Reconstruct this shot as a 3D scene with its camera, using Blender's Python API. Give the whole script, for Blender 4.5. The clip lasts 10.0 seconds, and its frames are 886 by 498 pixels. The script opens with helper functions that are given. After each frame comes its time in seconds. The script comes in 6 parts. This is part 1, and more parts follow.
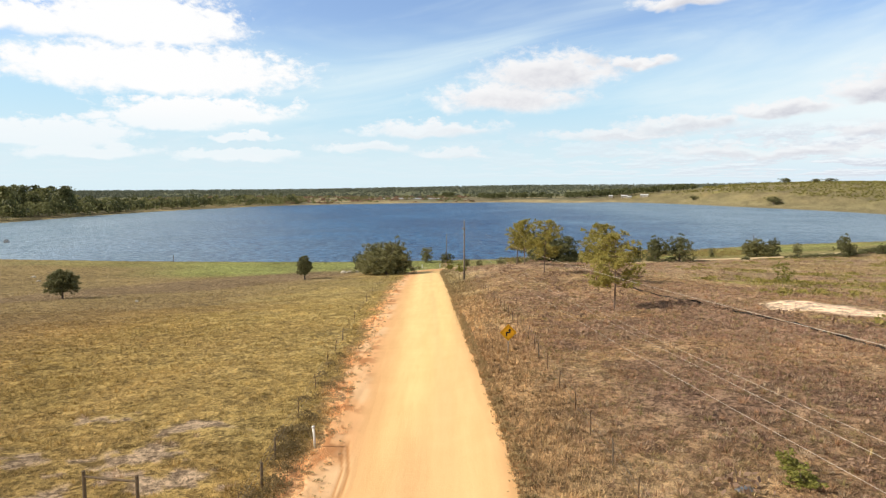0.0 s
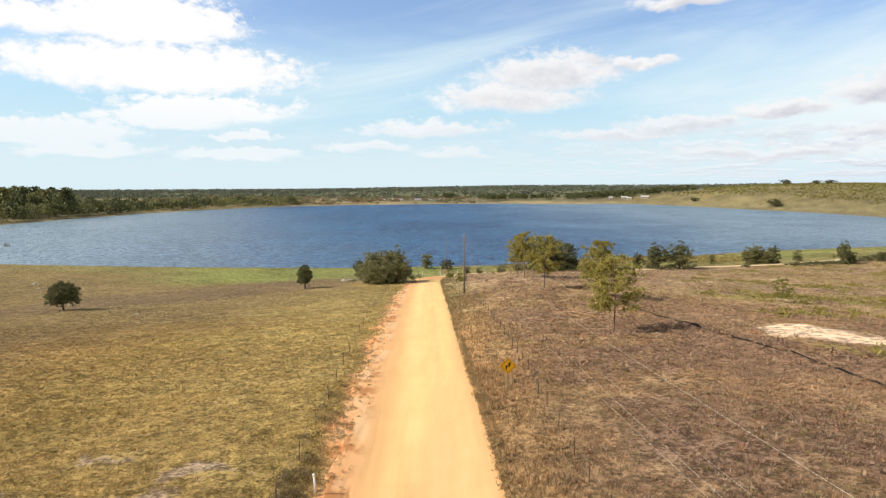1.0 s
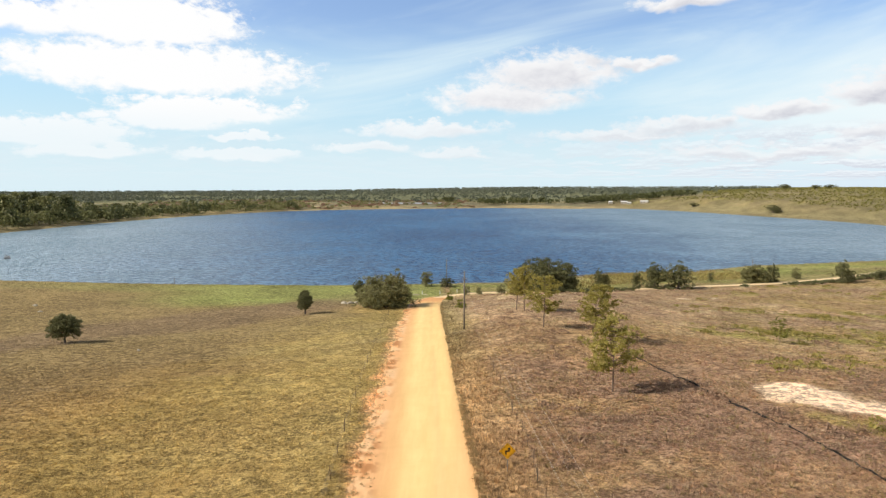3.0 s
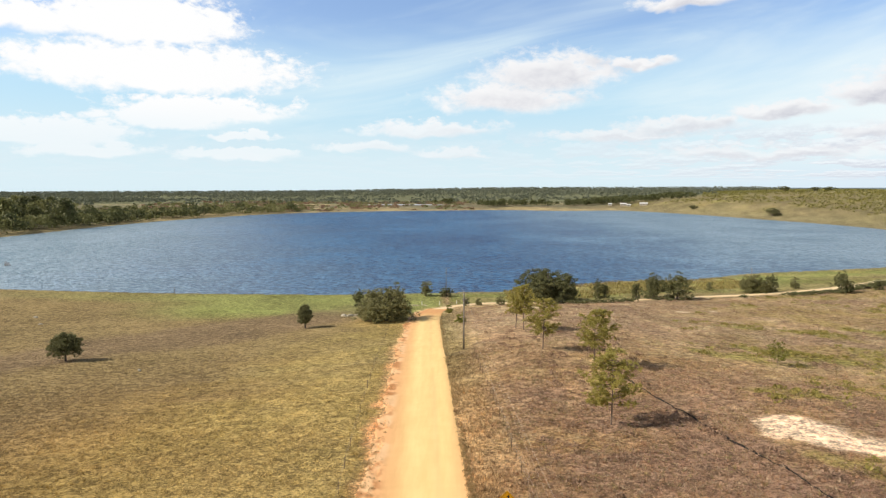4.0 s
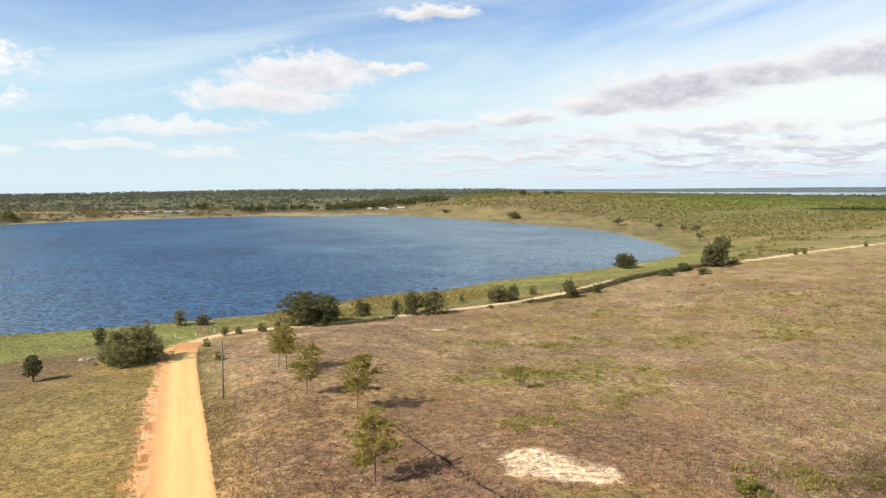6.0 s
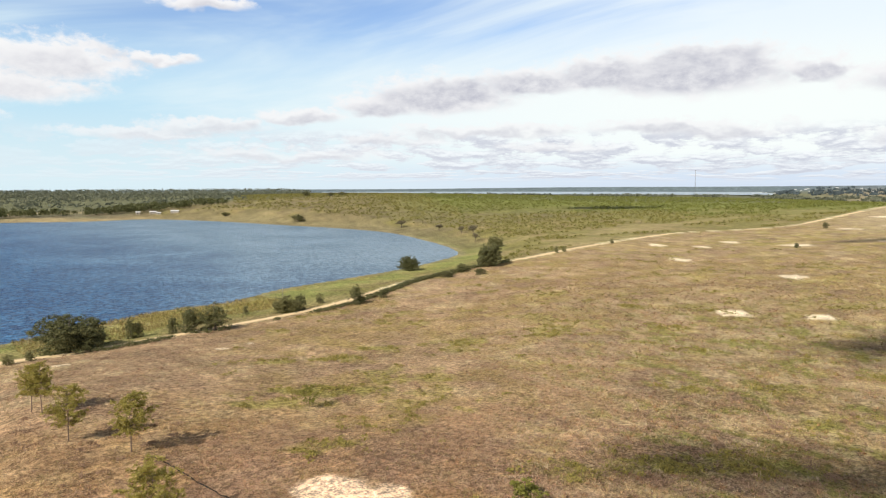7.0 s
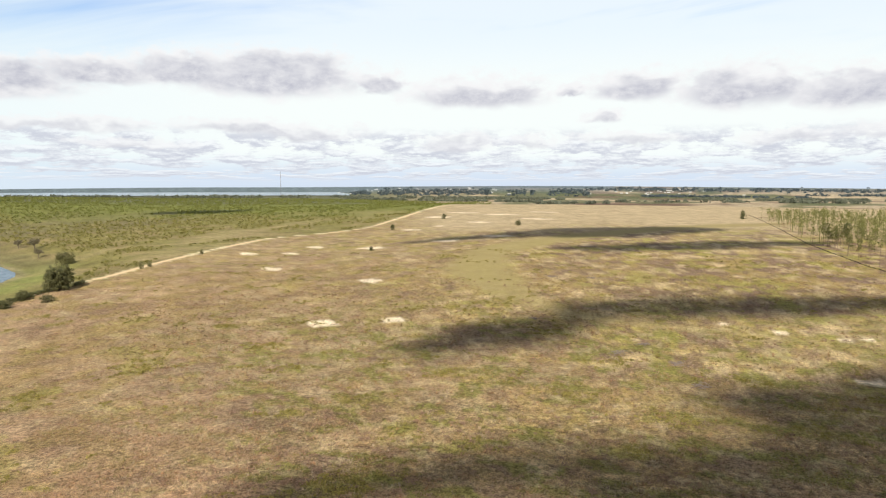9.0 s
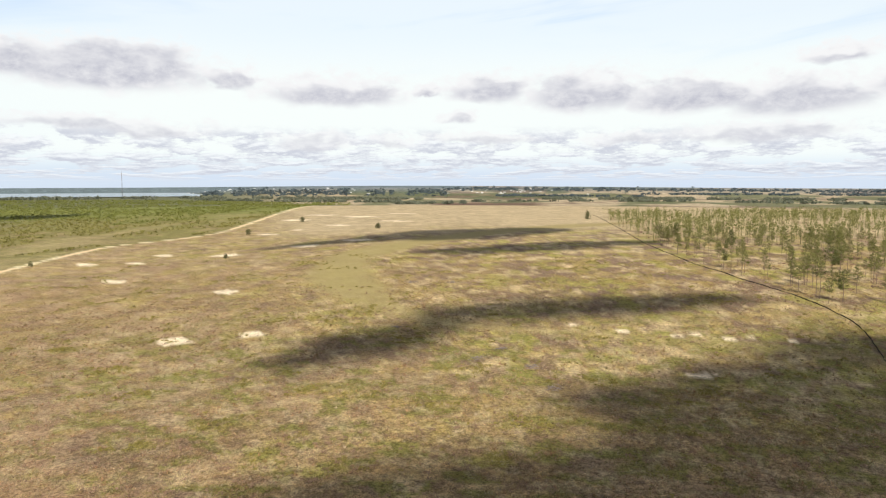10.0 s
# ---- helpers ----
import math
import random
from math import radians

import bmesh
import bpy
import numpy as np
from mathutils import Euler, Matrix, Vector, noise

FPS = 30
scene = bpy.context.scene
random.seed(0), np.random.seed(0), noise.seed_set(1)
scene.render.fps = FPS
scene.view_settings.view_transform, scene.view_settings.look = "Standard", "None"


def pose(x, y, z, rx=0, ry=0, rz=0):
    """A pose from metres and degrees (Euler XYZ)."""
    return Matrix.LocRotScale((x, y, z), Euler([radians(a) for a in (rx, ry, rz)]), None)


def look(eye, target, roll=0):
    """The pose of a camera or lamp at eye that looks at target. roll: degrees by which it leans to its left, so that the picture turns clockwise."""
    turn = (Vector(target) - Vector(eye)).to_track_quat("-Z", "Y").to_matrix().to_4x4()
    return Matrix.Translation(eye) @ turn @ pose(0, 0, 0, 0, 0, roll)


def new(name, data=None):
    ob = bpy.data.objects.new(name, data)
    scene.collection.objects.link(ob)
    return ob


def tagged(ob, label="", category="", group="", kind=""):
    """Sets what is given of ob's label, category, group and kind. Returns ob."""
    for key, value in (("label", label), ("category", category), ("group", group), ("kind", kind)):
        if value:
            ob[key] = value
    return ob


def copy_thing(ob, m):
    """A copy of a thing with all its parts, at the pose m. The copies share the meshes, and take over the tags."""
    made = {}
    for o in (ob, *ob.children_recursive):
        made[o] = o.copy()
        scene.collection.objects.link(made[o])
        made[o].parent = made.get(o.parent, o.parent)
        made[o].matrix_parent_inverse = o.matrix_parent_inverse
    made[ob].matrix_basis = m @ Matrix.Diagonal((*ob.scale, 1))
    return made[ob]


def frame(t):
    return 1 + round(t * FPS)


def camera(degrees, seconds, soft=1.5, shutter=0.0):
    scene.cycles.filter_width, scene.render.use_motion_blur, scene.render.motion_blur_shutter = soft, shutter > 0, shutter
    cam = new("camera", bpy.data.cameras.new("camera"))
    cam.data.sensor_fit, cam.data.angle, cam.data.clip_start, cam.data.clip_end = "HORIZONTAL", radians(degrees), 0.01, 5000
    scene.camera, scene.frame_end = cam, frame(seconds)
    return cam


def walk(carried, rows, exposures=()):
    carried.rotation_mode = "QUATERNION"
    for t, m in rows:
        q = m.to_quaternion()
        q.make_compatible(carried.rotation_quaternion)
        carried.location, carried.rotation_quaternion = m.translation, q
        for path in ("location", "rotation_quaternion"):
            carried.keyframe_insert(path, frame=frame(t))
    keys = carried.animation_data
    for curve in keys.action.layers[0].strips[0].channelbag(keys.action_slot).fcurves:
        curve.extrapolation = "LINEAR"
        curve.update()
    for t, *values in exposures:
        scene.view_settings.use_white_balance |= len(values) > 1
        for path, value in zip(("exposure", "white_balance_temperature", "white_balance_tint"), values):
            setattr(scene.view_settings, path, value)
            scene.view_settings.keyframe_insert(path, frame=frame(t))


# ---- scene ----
cam = camera(66.34, 10.0, 1.2)
PATH = [
    (0.0, pose(-0.10, 0.11, 13.00, 84.64, 0, 0.00) @ pose(0, 0, 0, 0, 0, -0.17)),
    (0.5, pose(-0.10, 0.12, 14.08, 84.64, 0, 0.00) @ pose(0, 0, 0, 0, 0, -0.10)),
    (1.0, pose(-0.09, 0.13, 15.68, 84.60, 0, 0.02) @ pose(0, 0, 0, 0, 0, -0.06)),
    (1.5, pose(-0.11, 0.15, 17.32, 84.61, 0, 0.02) @ pose(0, 0, 0, 0, 0, 0.01)),
    (2.0, pose(-0.14, 0.16, 18.97, 84.60, 0, 0.01) @ pose(0, 0, 0, 0, 0, 0.05)),
    (2.5, pose(-0.15, 0.14, 20.65, 84.66, 0, 0.01) @ pose(0, 0, 0, 0, 0, 0.02)),
    (4.0, pose(-0.21, 0.00, 26.47, 84.63, 0, -0.06) @ pose(0, 0, 0, 0, 0, 0.05)),
    (4.5, pose(-0.19, -0.05, 28.44, 84.64, 0, -0.06) @ pose(0, 0, 0, 0, 0, 0.04)),
    (5.0, pose(-0.07, -0.16, 30.40, 84.67, 0, -1.94) @ pose(0, 0, 0, 0, 0, -0.01)),
    (5.5, pose(0.07, -0.29, 32.29, 84.71, 0, -10.44) @ pose(0, 0, 0, 0, 0, 0.01)),
    (7.0, pose(0.22, -0.16, 37.55, 84.68, 0, -38.07) @ pose(0, 0, 0, 0, 0, -0.04)),
    (7.5, pose(0.23, -0.09, 39.27, 84.68, 0, -46.63) @ pose(0, 0, 0, 0, 0, -0.00)),
    (8.0, pose(0.23, -0.04, 40.99, 84.63, 0, -54.43) @ pose(0, 0, 0, 0, 0, 0.01)),
    (8.5, pose(0.18, 0.02, 42.75, 84.66, 0, -63.48) @ pose(0, 0, 0, 0, 0, 0.08)),
    (9.0, pose(0.10, 0.04, 44.51, 84.65, 0, -71.82) @ pose(0, 0, 0, 0, 0, 0.08)),
    (9.5, pose(0.05, 0.09, 46.27, 84.63, 0, -80.08) @ pose(0, 0, 0, 0, 0, 0.05)),
    (10.0, pose(0.01, 0.25, 48.04, 84.60, 0, -83.65) @ pose(0, 0, 0, 0, 0, -0.02)),
]
walk(cam, PATH)

# ---------------------------------------------------------------- sun, sky and clouds
SUN_AZIMUTH, SUN_ELEVATION = 262.0, 38.0          # degrees, from the way the road runs, clockwise
SUN_WAY = Vector((math.sin(radians(SUN_AZIMUTH)) * math.cos(radians(SUN_ELEVATION)),
                  math.cos(radians(SUN_AZIMUTH)) * math.cos(radians(SUN_ELEVATION)), math.sin(radians(SUN_ELEVATION))))
sun = new("sun", bpy.data.lights.new("sun", "SUN"))
sun.data.energy, sun.data.angle, sun.data.color = 5.0, radians(0.53), (1.0, 0.905, 0.755)
sun.matrix_world = look(SUN_WAY * 900, (0, 0, 0))
scene.view_settings.exposure = 0.0


class Nodes:
    """Short hand for building node trees."""

    def __init__(self, tree):
        self.tree = tree

    def add(self, kind):
        return self.tree.nodes.new(kind)

    def put(self, value, socket):
        if isinstance(value, bpy.types.NodeSocket):
            self.tree.links.new(value, socket)
        elif isinstance(value, tuple) and len(value) == 3 and socket.type == "RGBA":
            socket.default_value = (*value, 1)
        else:
            socket.default_value = value

    def math(self, op, a, b=0.0, c=0.0):
        node = self.add("ShaderNodeMath")
        node.operation = op
        for k, value in enumerate((a, b, c)):
            self.put(value, node.inputs[k])
        return node.outputs[0]

    def smooth(self, value, low, high, to_low=0.0, to_high=1.0):
        node = self.add("ShaderNodeMapRange")
        node.interpolation_type = "SMOOTHSTEP"
        for k, v in enumerate((value, low, high, to_low, to_high)):
            self.put(v, node.inputs[k])
        return node.outputs[0]

    def mix(self, factor, a, b, blend="MIX"):
        node = self.add("ShaderNodeMix")
        node.data_type, node.blend_type = "RGBA", blend
        self.put(factor, node.inputs[0])
        self.put(a, node.inputs[6])
        self.put(b, node.inputs[7])
        return node.outputs[2]

    def noise(self, vector, scale, detail=4.0, rough=0.55, distort=0.0):
        node = self.add("ShaderNodeTexNoise")
        if vector is not None:
            self.put(vector, node.inputs["Vector"])
        node.inputs["Scale"].default_value, node.inputs["Detail"].default_value = scale, detail
        node.inputs["Roughness"].default_value, node.inputs["Distortion"].default_value = rough, distort
        return node.outputs["Fac"]

    def join(self, x, y, z):
        node = self.add("ShaderNodeCombineXYZ")
        for k, value in enumerate((x, y, z)):
            self.put(value, node.inputs[k])
        return node.outputs[0]


world = bpy.data.worlds.new("sky")
scene.world = world
world.use_nodes = True
world.node_tree.nodes.clear()
w = Nodes(world.node_tree)
sky = w.add("ShaderNodeTexSky")
sky.sky_type, sky.sun_disc, sky.sun_elevation, sky.sun_rotation = "NISHITA", False, radians(SUN_ELEVATION), radians(SUN_AZIMUTH)
sky.altitude, sky.air_density, sky.dust_density, sky.ozone_density = 40, 1.0, 1.5, 1.2
way = w.add("ShaderNodeTexCoord").outputs["Generated"]
parts = w.add("ShaderNodeSeparateXYZ")
w.put(way, parts.inputs[0])
azimuth = w.math("MULTIPLY", w.math("ARCTAN2", parts.outputs[0], parts.outputs[1]), 57.296)
height = w.math("MULTIPLY", w.math("ARCSINE", parts.outputs[2]), 57.296)
wisps = w.noise(w.join(w.math("MULTIPLY", azimuth, 0.030), w.math("ADD", w.math("MULTIPLY", height, 0.16), w.math("MULTIPLY", azimuth, -0.022)), 3.0), 1.0, 5.0, 0.55, 0.8)
fluff = w.noise(w.join(w.math("MULTIPLY", azimuth, 0.30), w.math("MULTIPLY", height, 0.55), 7.0), 1.0, 3.0, 0.5, 0.2)
fine = w.noise(w.join(w.math("MULTIPLY", azimuth, 0.80), w.math("MULTIPLY", height, 1.30), 1.0), 1.0, 7.0, 0.62, 0.15)
rows_ = w.math("MULTIPLY", w.math("LOGARITHM", w.math("MAXIMUM", w.math("ADD", height, 0.35), 0.2), 2.718), 3.0)
banks = w.noise(w.join(w.math("MULTIPLY", azimuth, 0.27), rows_, 11.0), 1.0, 7.0, 0.62, 0.05)
banks_above = w.noise(w.join(w.math("MULTIPLY", azimuth, 0.27), w.math("ADD", rows_, 0.22), 11.0), 1.0, 7.0, 0.62, 0.05)
toward_east = w.smooth(azimuth, 8.0, 62.0)
# the single clouds: bearing, height over the skyline, half width, half height
CLOUDS_NORTH = [
    (-31.0, 11.7, 3.4, 1.15), (-23.0, 12.2, 6.4, 1.85), (-22.3, 8.7, 9.4, 1.85), (-26.0, 8.9, 6.5, 1.2), (-18.7, 5.9, 6.0, 0.95), (-22.0, 5.2, 4.6, 0.9), (-30.5, 3.8, 5.5, 1.0),
    (-27.5, 2.7, 3.8, 0.6), (5.4, 7.1, 5.6, 1.3), (8.8, 9.0, 5.2, 1.6), (15.4, 9.5, 2.4, 0.5), (-1.1, 4.6, 5.0, 0.65), (-6.5, 3.0, 3.2, 0.5), (1.2, 2.6, 3.2, 0.4), (-16.7, 2.4, 4.0, 0.5), (-16.0, 3.9, 2.4, 0.35), (19.2, 13.9, 3.2, 0.6)]
CLOUDS_NORTHEAST = [
    (14.5, 4.0, 5.4, 0.45), (19.0, 4.7, 4.2, 0.65), (26.2, 5.6, 3.4, 0.65), (33.0, 6.6, 3.6, 1.0), (38.0, 7.4, 6.2, 1.6), (25.5, 2.5, 8.0, 0.55), (45.4, 8.4, 4.6, 1.15), (51.0, 8.9, 4.4, 1.4),
    (57.5, 8.7, 8.2, 2.0), (66.4, 8.3, 2.4, 0.9), (42.0, 4.5, 7.8, 0.55), (33.9, 3.8, 4.4, 0.55), (56.3, 4.6, 6.2, 0.65), (47.0, 3.2, 5.0, 0.4)]
CLOUDS_EAST = [
    (74.7, 7.5, 6.0, 1.45), (82.5, 7.8, 1.2, 0.55), (87.2, 7.8, 3.6, 1.3), (95.3, 7.4, 5.2, 1.8), (103.5, 6.9, 6.4, 1.5), (110.5, 6.5, 5.8, 1.6), (113.5, 9.4, 2.4, 0.75), (119.0, 7.2, 4.0, 1.2),
    (73.0, 3.6, 3.4, 0.75), (60.5, 4.2, 4.4, 0.7), (79.4, 3.6, 2.4, 0.5), (87.0, 3.9, 4.8, 0.5), (98.8, 3.7, 4.0, 0.5), (108.0, 4.0, 6.4, 0.8), (84.8, 5.4, 1.4, 0.5)]


def vector_math(op, a_, b_=None, c_=None):
    node = w.add("ShaderNodeVectorMath")
    node.operation = op
    for k, value in enumerate((a_, b_, c_)):
        if value is not None:
            w.put(value, node.inputs[k])
    return node.outputs["Value"] if op == "LENGTH" else node.outputs[0]


def cloud_field(point):
    """How many radii each way of looking lies from the middle of the nearest cloud, undersides flatter."""
    nearest = 9.0
    for bearing, rise, wide, tall in CLOUDS_NORTH + CLOUDS_NORTHEAST + CLOUDS_EAST:
        q_ = vector_math("MULTIPLY_ADD", point, (1 / wide, 1 / tall, 0.0), (-bearing / wide, -rise / tall, 0.0))
        q_ = vector_math("MAXIMUM", q_, vector_math("MULTIPLY", q_, (-1.0, -1.25, 0.0)))
        nearest = w.math("MINIMUM", vector_math("LENGTH", q_), nearest)
    return nearest


lump = w.math("SUBTRACT", fluff, 0.5)
crumb = w.math("SUBTRACT", fine, 0.5)
at_ = w.join(w.math("ADD", azimuth, w.math("MULTIPLY", lump, 5.0)), w.math("ADD", height, w.math("ADD", w.math("MULTIPLY", lump, 1.8), w.math("MULTIPLY", crumb, 0.9))), 0.0)
field = w.math("ADD", cloud_field(at_), w.math("MULTIPLY", crumb, 1.5))
field_above = w.math("ADD", cloud_field(vector_math("ADD", at_, (0.0, 0.42, 0.0))), w.math("MULTIPLY", lump, 1.6))
body = w.smooth(field, 1.42, w.smooth(azimuth, -14.0, 4.0, 0.86, 0.60))
body = w.math("MULTIPLY", body, w.smooth(height, 7.0, 2.5, 1.0, 0.55))
shade = w.math("MULTIPLY", w.math("MULTIPLY", body, w.smooth(field_above, 1.20, 0.35)), w.smooth(azimuth, -22.0, 40.0, 0.0, 1.0))
veil = w.math("MULTIPLY", w.smooth(w.math("ADD", wisps, w.math("MULTIPLY", toward_east, 0.30)), 0.42, 0.80), 0.88)
veil = w.math("MULTIPLY", veil, w.smooth(height, 40.0, 17.0))      # overhead the sky is clear
veil = w.math("MAXIMUM", veil, w.smooth(height, 8.0, 0.0, 0.0, 0.85))
small = w.math("MULTIPLY", w.smooth(banks, 0.44, 0.53), w.math("MULTIPLY", w.smooth(height, 0.15, 0.9), w.smooth(height, 5.0, 3.6, 0.0, 1.0)))
small = w.math("MULTIPLY", small, w.smooth(azimuth, -5.0, 40.0, 0.12, 1.0))
clear = w.mix(w.smooth(height, 16.0, 50.0), w.mix(1.0, sky.outputs[0], (0.150, 0.160, 0.182), "MULTIPLY"), w.mix(1.0, sky.outputs[0], (0.080, 0.062, 0.045), "MULTIPLY"))
clear = w.mix(w.math("MULTIPLY", w.smooth(height, 14.0, 6.0, 0.0, 0.75), w.smooth(height, 30.0, 16.0)), clear, (0.53, 0.80, 0.95))
colour = w.mix(veil, clear, w.mix(toward_east, (0.76, 0.90, 0.955), (0.90, 0.975, 1.0)))
colour = w.mix(w.math("MULTIPLY", w.math("MULTIPLY", toward_east, w.smooth(height, 0.8, 3.0)), w.smooth(height, 13.0, 7.5)), colour, (0.945, 1.0, 0.985))
colour = w.mix(w.math("MULTIPLY", toward_east, w.smooth(height, 2.6, 0.4, 0.0, 0.8)), colour, (0.64, 0.74, 0.90))
colour = w.mix(w.math("MULTIPLY", small, 0.75), colour, (0.93, 0.96, 0.99))
greys = w.math("MULTIPLY", w.math("MULTIPLY", w.smooth(w.math("SUBTRACT", banks_above, banks), -0.13, 0.08), small), w.smooth(azimuth, 0.0, 50.0, 0.35, 0.80))
colour = w.mix(greys, colour, (0.56, 0.59, 0.69))
colour = w.mix(body, colour, w.mix(w.smooth(azimuth, -15.0, 12.0), (1.0, 1.0, 1.0), (0.93, 0.93, 0.94)))
colour = w.mix(w.math("MULTIPLY", shade, w.math("ADD", 0.62, w.math("MULTIPLY", crumb, 1.6))), colour, (0.50, 0.51, 0.595))
sunward = w.math("ADD", w.smooth(azimuth, -48.0, -85.0), w.smooth(azimuth, 128.0, 165.0))
colour = w.mix(w.math("MULTIPLY", sunward, w.smooth(height, 60.0, 20.0, 0.0, 0.8)), colour, (0.74, 0.66, 0.54))
back = w.add("ShaderNodeBackground")
w.put(colour, back.inputs[0])
back.inputs[1].default_value = 1.0
w.put(back.outputs[0], w.add("ShaderNodeOutputWorld").inputs[0])
# ---------------------------------------------------------------- the lie of the land
LAKE_Z, FAR_LAKE_Z = -17.3, -3.0
# heights of the ground along eight bearings (degrees east of the road) at twelve distances
BEARINGS = np.array([-45.0, -20, -3, 8, 30, 55, 80, 115])
RANGES = np.array([0.0, 50, 90, 135, 200, 280, 420, 800, 1300, 2200, 3300, 4800])
HEIGHTS = np.array([
    [0.2, -1.6, -3.4, -6.4, -12.9, -15.2, -14.1, -14.0, -13.0, -12.9, -8.1, -6.0],
    [0.2, -1.7, -4.0, -8.5, -13.8, -17.1, -17.7, -16.9, -13.1, -12.9, -7.9, -0.1],
    [0.2, -1.5, -3.6, -6.8, -12.6, -17.5, -18.5, -17.5, -14.2, -11.1, -5.0, 3.0],
    [0.2, 0.1, -1.4, -2.8, -10.0, -16.7, -18.0, -16.7, -13.0, -7.0, -2.0, 6.1],
    [0.2, 0.8, -0.4, -5.0, -9.4, -13.6, -14.5, -11.0, 14.5, 13.2, -4.1, 13.5],
    [0.2, 0.2, -1.9, -4.2, -5.9, -6.0, -5.2, -4.1, 3.1, 0.7, -9.9, 30.0],
    [0.2, -0.2, -2.0, -2.6, -2.3, 0.6, 4.2, 7.2, 8.0, -16.8, -14.0, 42.0],
    [0.2, -0.5, -0.9, -2.0, -0.6, 4.0, 6.1, 10.0, 5.6, -14.1, -14.1, 25.0]])
# the shore of the lake, sunwise from the west
SHORE = np.array([
    (-240.0, 295), (-188, 284), (-149, 278), (-109, 273), (-60, 270), (-33, 270), (8, 276), (34, 282), (84, 309), (112, 310),
    (152, 335), (199, 350), (245, 365), (308, 395), (345, 421), (366, 452), (388, 499), (420, 590), (442, 680), (434, 785),
    (410, 890), (385, 1010), (350, 1110), (302, 1185), (210, 1168), (110, 1205), (17, 1184), (-126, 1132), (-246, 1044),
    (-321, 890), (-357, 733), (-370, 565), (-375, 430), (-310, 335)])


def between(knots, v):
    """The knot before each value, and how far on to the next it lies."""
    v = np.clip(v, knots[0], knots[-1])
    i = np.clip(np.searchsorted(knots, v, side="right") - 1, 0, len(knots) - 2)
    return i, (v - knots[i]) / (knots[i + 1] - knots[i])


def plain_height(x, y):
    """The ground with no lake in it."""
    r, az = np.hypot(x, y), np.degrees(np.arctan2(x, y))
    az = np.where(az < -100, az + 360, az)
    back = np.clip((az - 115) / 145, 0, 1)                     # behind the viewer the bearings close the circle
    i, f = between(BEARINGS, az)
    j, g = between(RANGES, r)
    f = f * f * (3 - 2 * f)

    def along(row):
        n = len(RANGES)
        k = lambda a: HEIGHTS[row, np.clip(j + a, 0, n - 1)]
        s = lambda a: RANGES[np.clip(j + a, 0, n - 1)]
        h = s(1) - s(0)
        m0 = (k(1) - k(-1)) / np.maximum(s(1) - s(-1), 1) * h
        m1 = (k(2) - k(0)) / np.maximum(s(2) - s(0), 1) * h
        g2, g3 = g * g, g * g * g
        return (2 * g3 - 3 * g2 + 1) * k(0) + (g3 - 2 * g2 + g) * m0 + (3 * g2 - 2 * g3) * k(1) + (g3 - g2) * m1

    z = along(i) * (1 - f) + along(i + 1) * f
    z = z * (1 - back) + along(np.zeros_like(i)) * back
    basin = step(24, 29, az) * step(68, 62, az) * step(3080, 3300, r) * step(4905, 4810, r)
    return z * (1 - basin) + (FAR_LAKE_Z - 3) * basin


def to_line(x, y, line, closed=False):
    """Distance from a line of points, the distance along it, and, for a closed line, whether it is inside."""
    best, run, inside, start = np.full(x.shape, 1e9), np.zeros(x.shape), np.zeros(x.shape, bool), 0.0
    pts = np.vstack([line, line[:1]]) if closed else np.asarray(line)
    for (ax, ay), (bx, by) in zip(pts[:-1], pts[1:]):
        dx, dy = bx - ax, by - ay
        s = np.clip(((x - ax) * dx + (y - ay) * dy) / (dx * dx + dy * dy), 0, 1)
        d = np.hypot(x - ax - s * dx, y - ay - s * dy)
        length = math.hypot(dx, dy)
        run = np.where(d < best, start + s * length, run)
        best = np.minimum(best, d)
        start += length
        inside ^= ((ay > y) != (by > y)) & (x < dx * (y - ay) / (dy if dy else 1e-9) + ax)
    return best, run, inside


def smooth_line(line, closed=False, steps=6):
    """A rounded line through the given points."""
    p = np.asarray(line, float)
    n, out = len(p), []
    for k in range(n if closed else n - 1):
        q = [p[(k + a) % n] if closed else p[min(max(k + a, 0), n - 1)] for a in (-1, 0, 1, 2)]
        for s in np.linspace(0, 1, steps, endpoint=False):
            out.append(0.5 * (2 * q[1] + (q[2] - q[0]) * s + (2 * q[0] - 5 * q[1] + 4 * q[2] - q[3]) * s * s
                              + (3 * q[1] - q[0] - 3 * q[2] + q[3]) * s ** 3))
    if not closed:
        out.append(p[-1])
    return np.array(out)


SHORELINE = smooth_line(SHORE, True, 4)


def step(a, b, v):
    s = np.clip((v - a) / (b - a), 0, 1)
    return s * s * (3 - 2 * s)


def lattice_noise(x, y, seed=0):
    """Smooth random field in 0..1 with a grain of one metre."""
    xi, yi = np.floor(x).astype(np.int64), np.floor(y).astype(np.int64)
    fx, fy = x - xi, y - yi
    fx, fy = fx * fx * (3 - 2 * fx), fy * fy * (3 - 2 * fy)

    def h(a, b):
        n = (a * 374761393 + b * 668265263 + seed * 974634777) & 0xFFFFFFFF
        n = ((n ^ (n >> 13)) * 1274126177) & 0xFFFFFFFF
        return ((n ^ (n >> 16)) & 0xFFFF) / 65535.0
    return (h(xi, yi) * (1 - fx) + h(xi + 1, yi) * fx) * (1 - fy) + (h(xi, yi + 1) * (1 - fx) + h(xi + 1, yi + 1) * fx) * fy


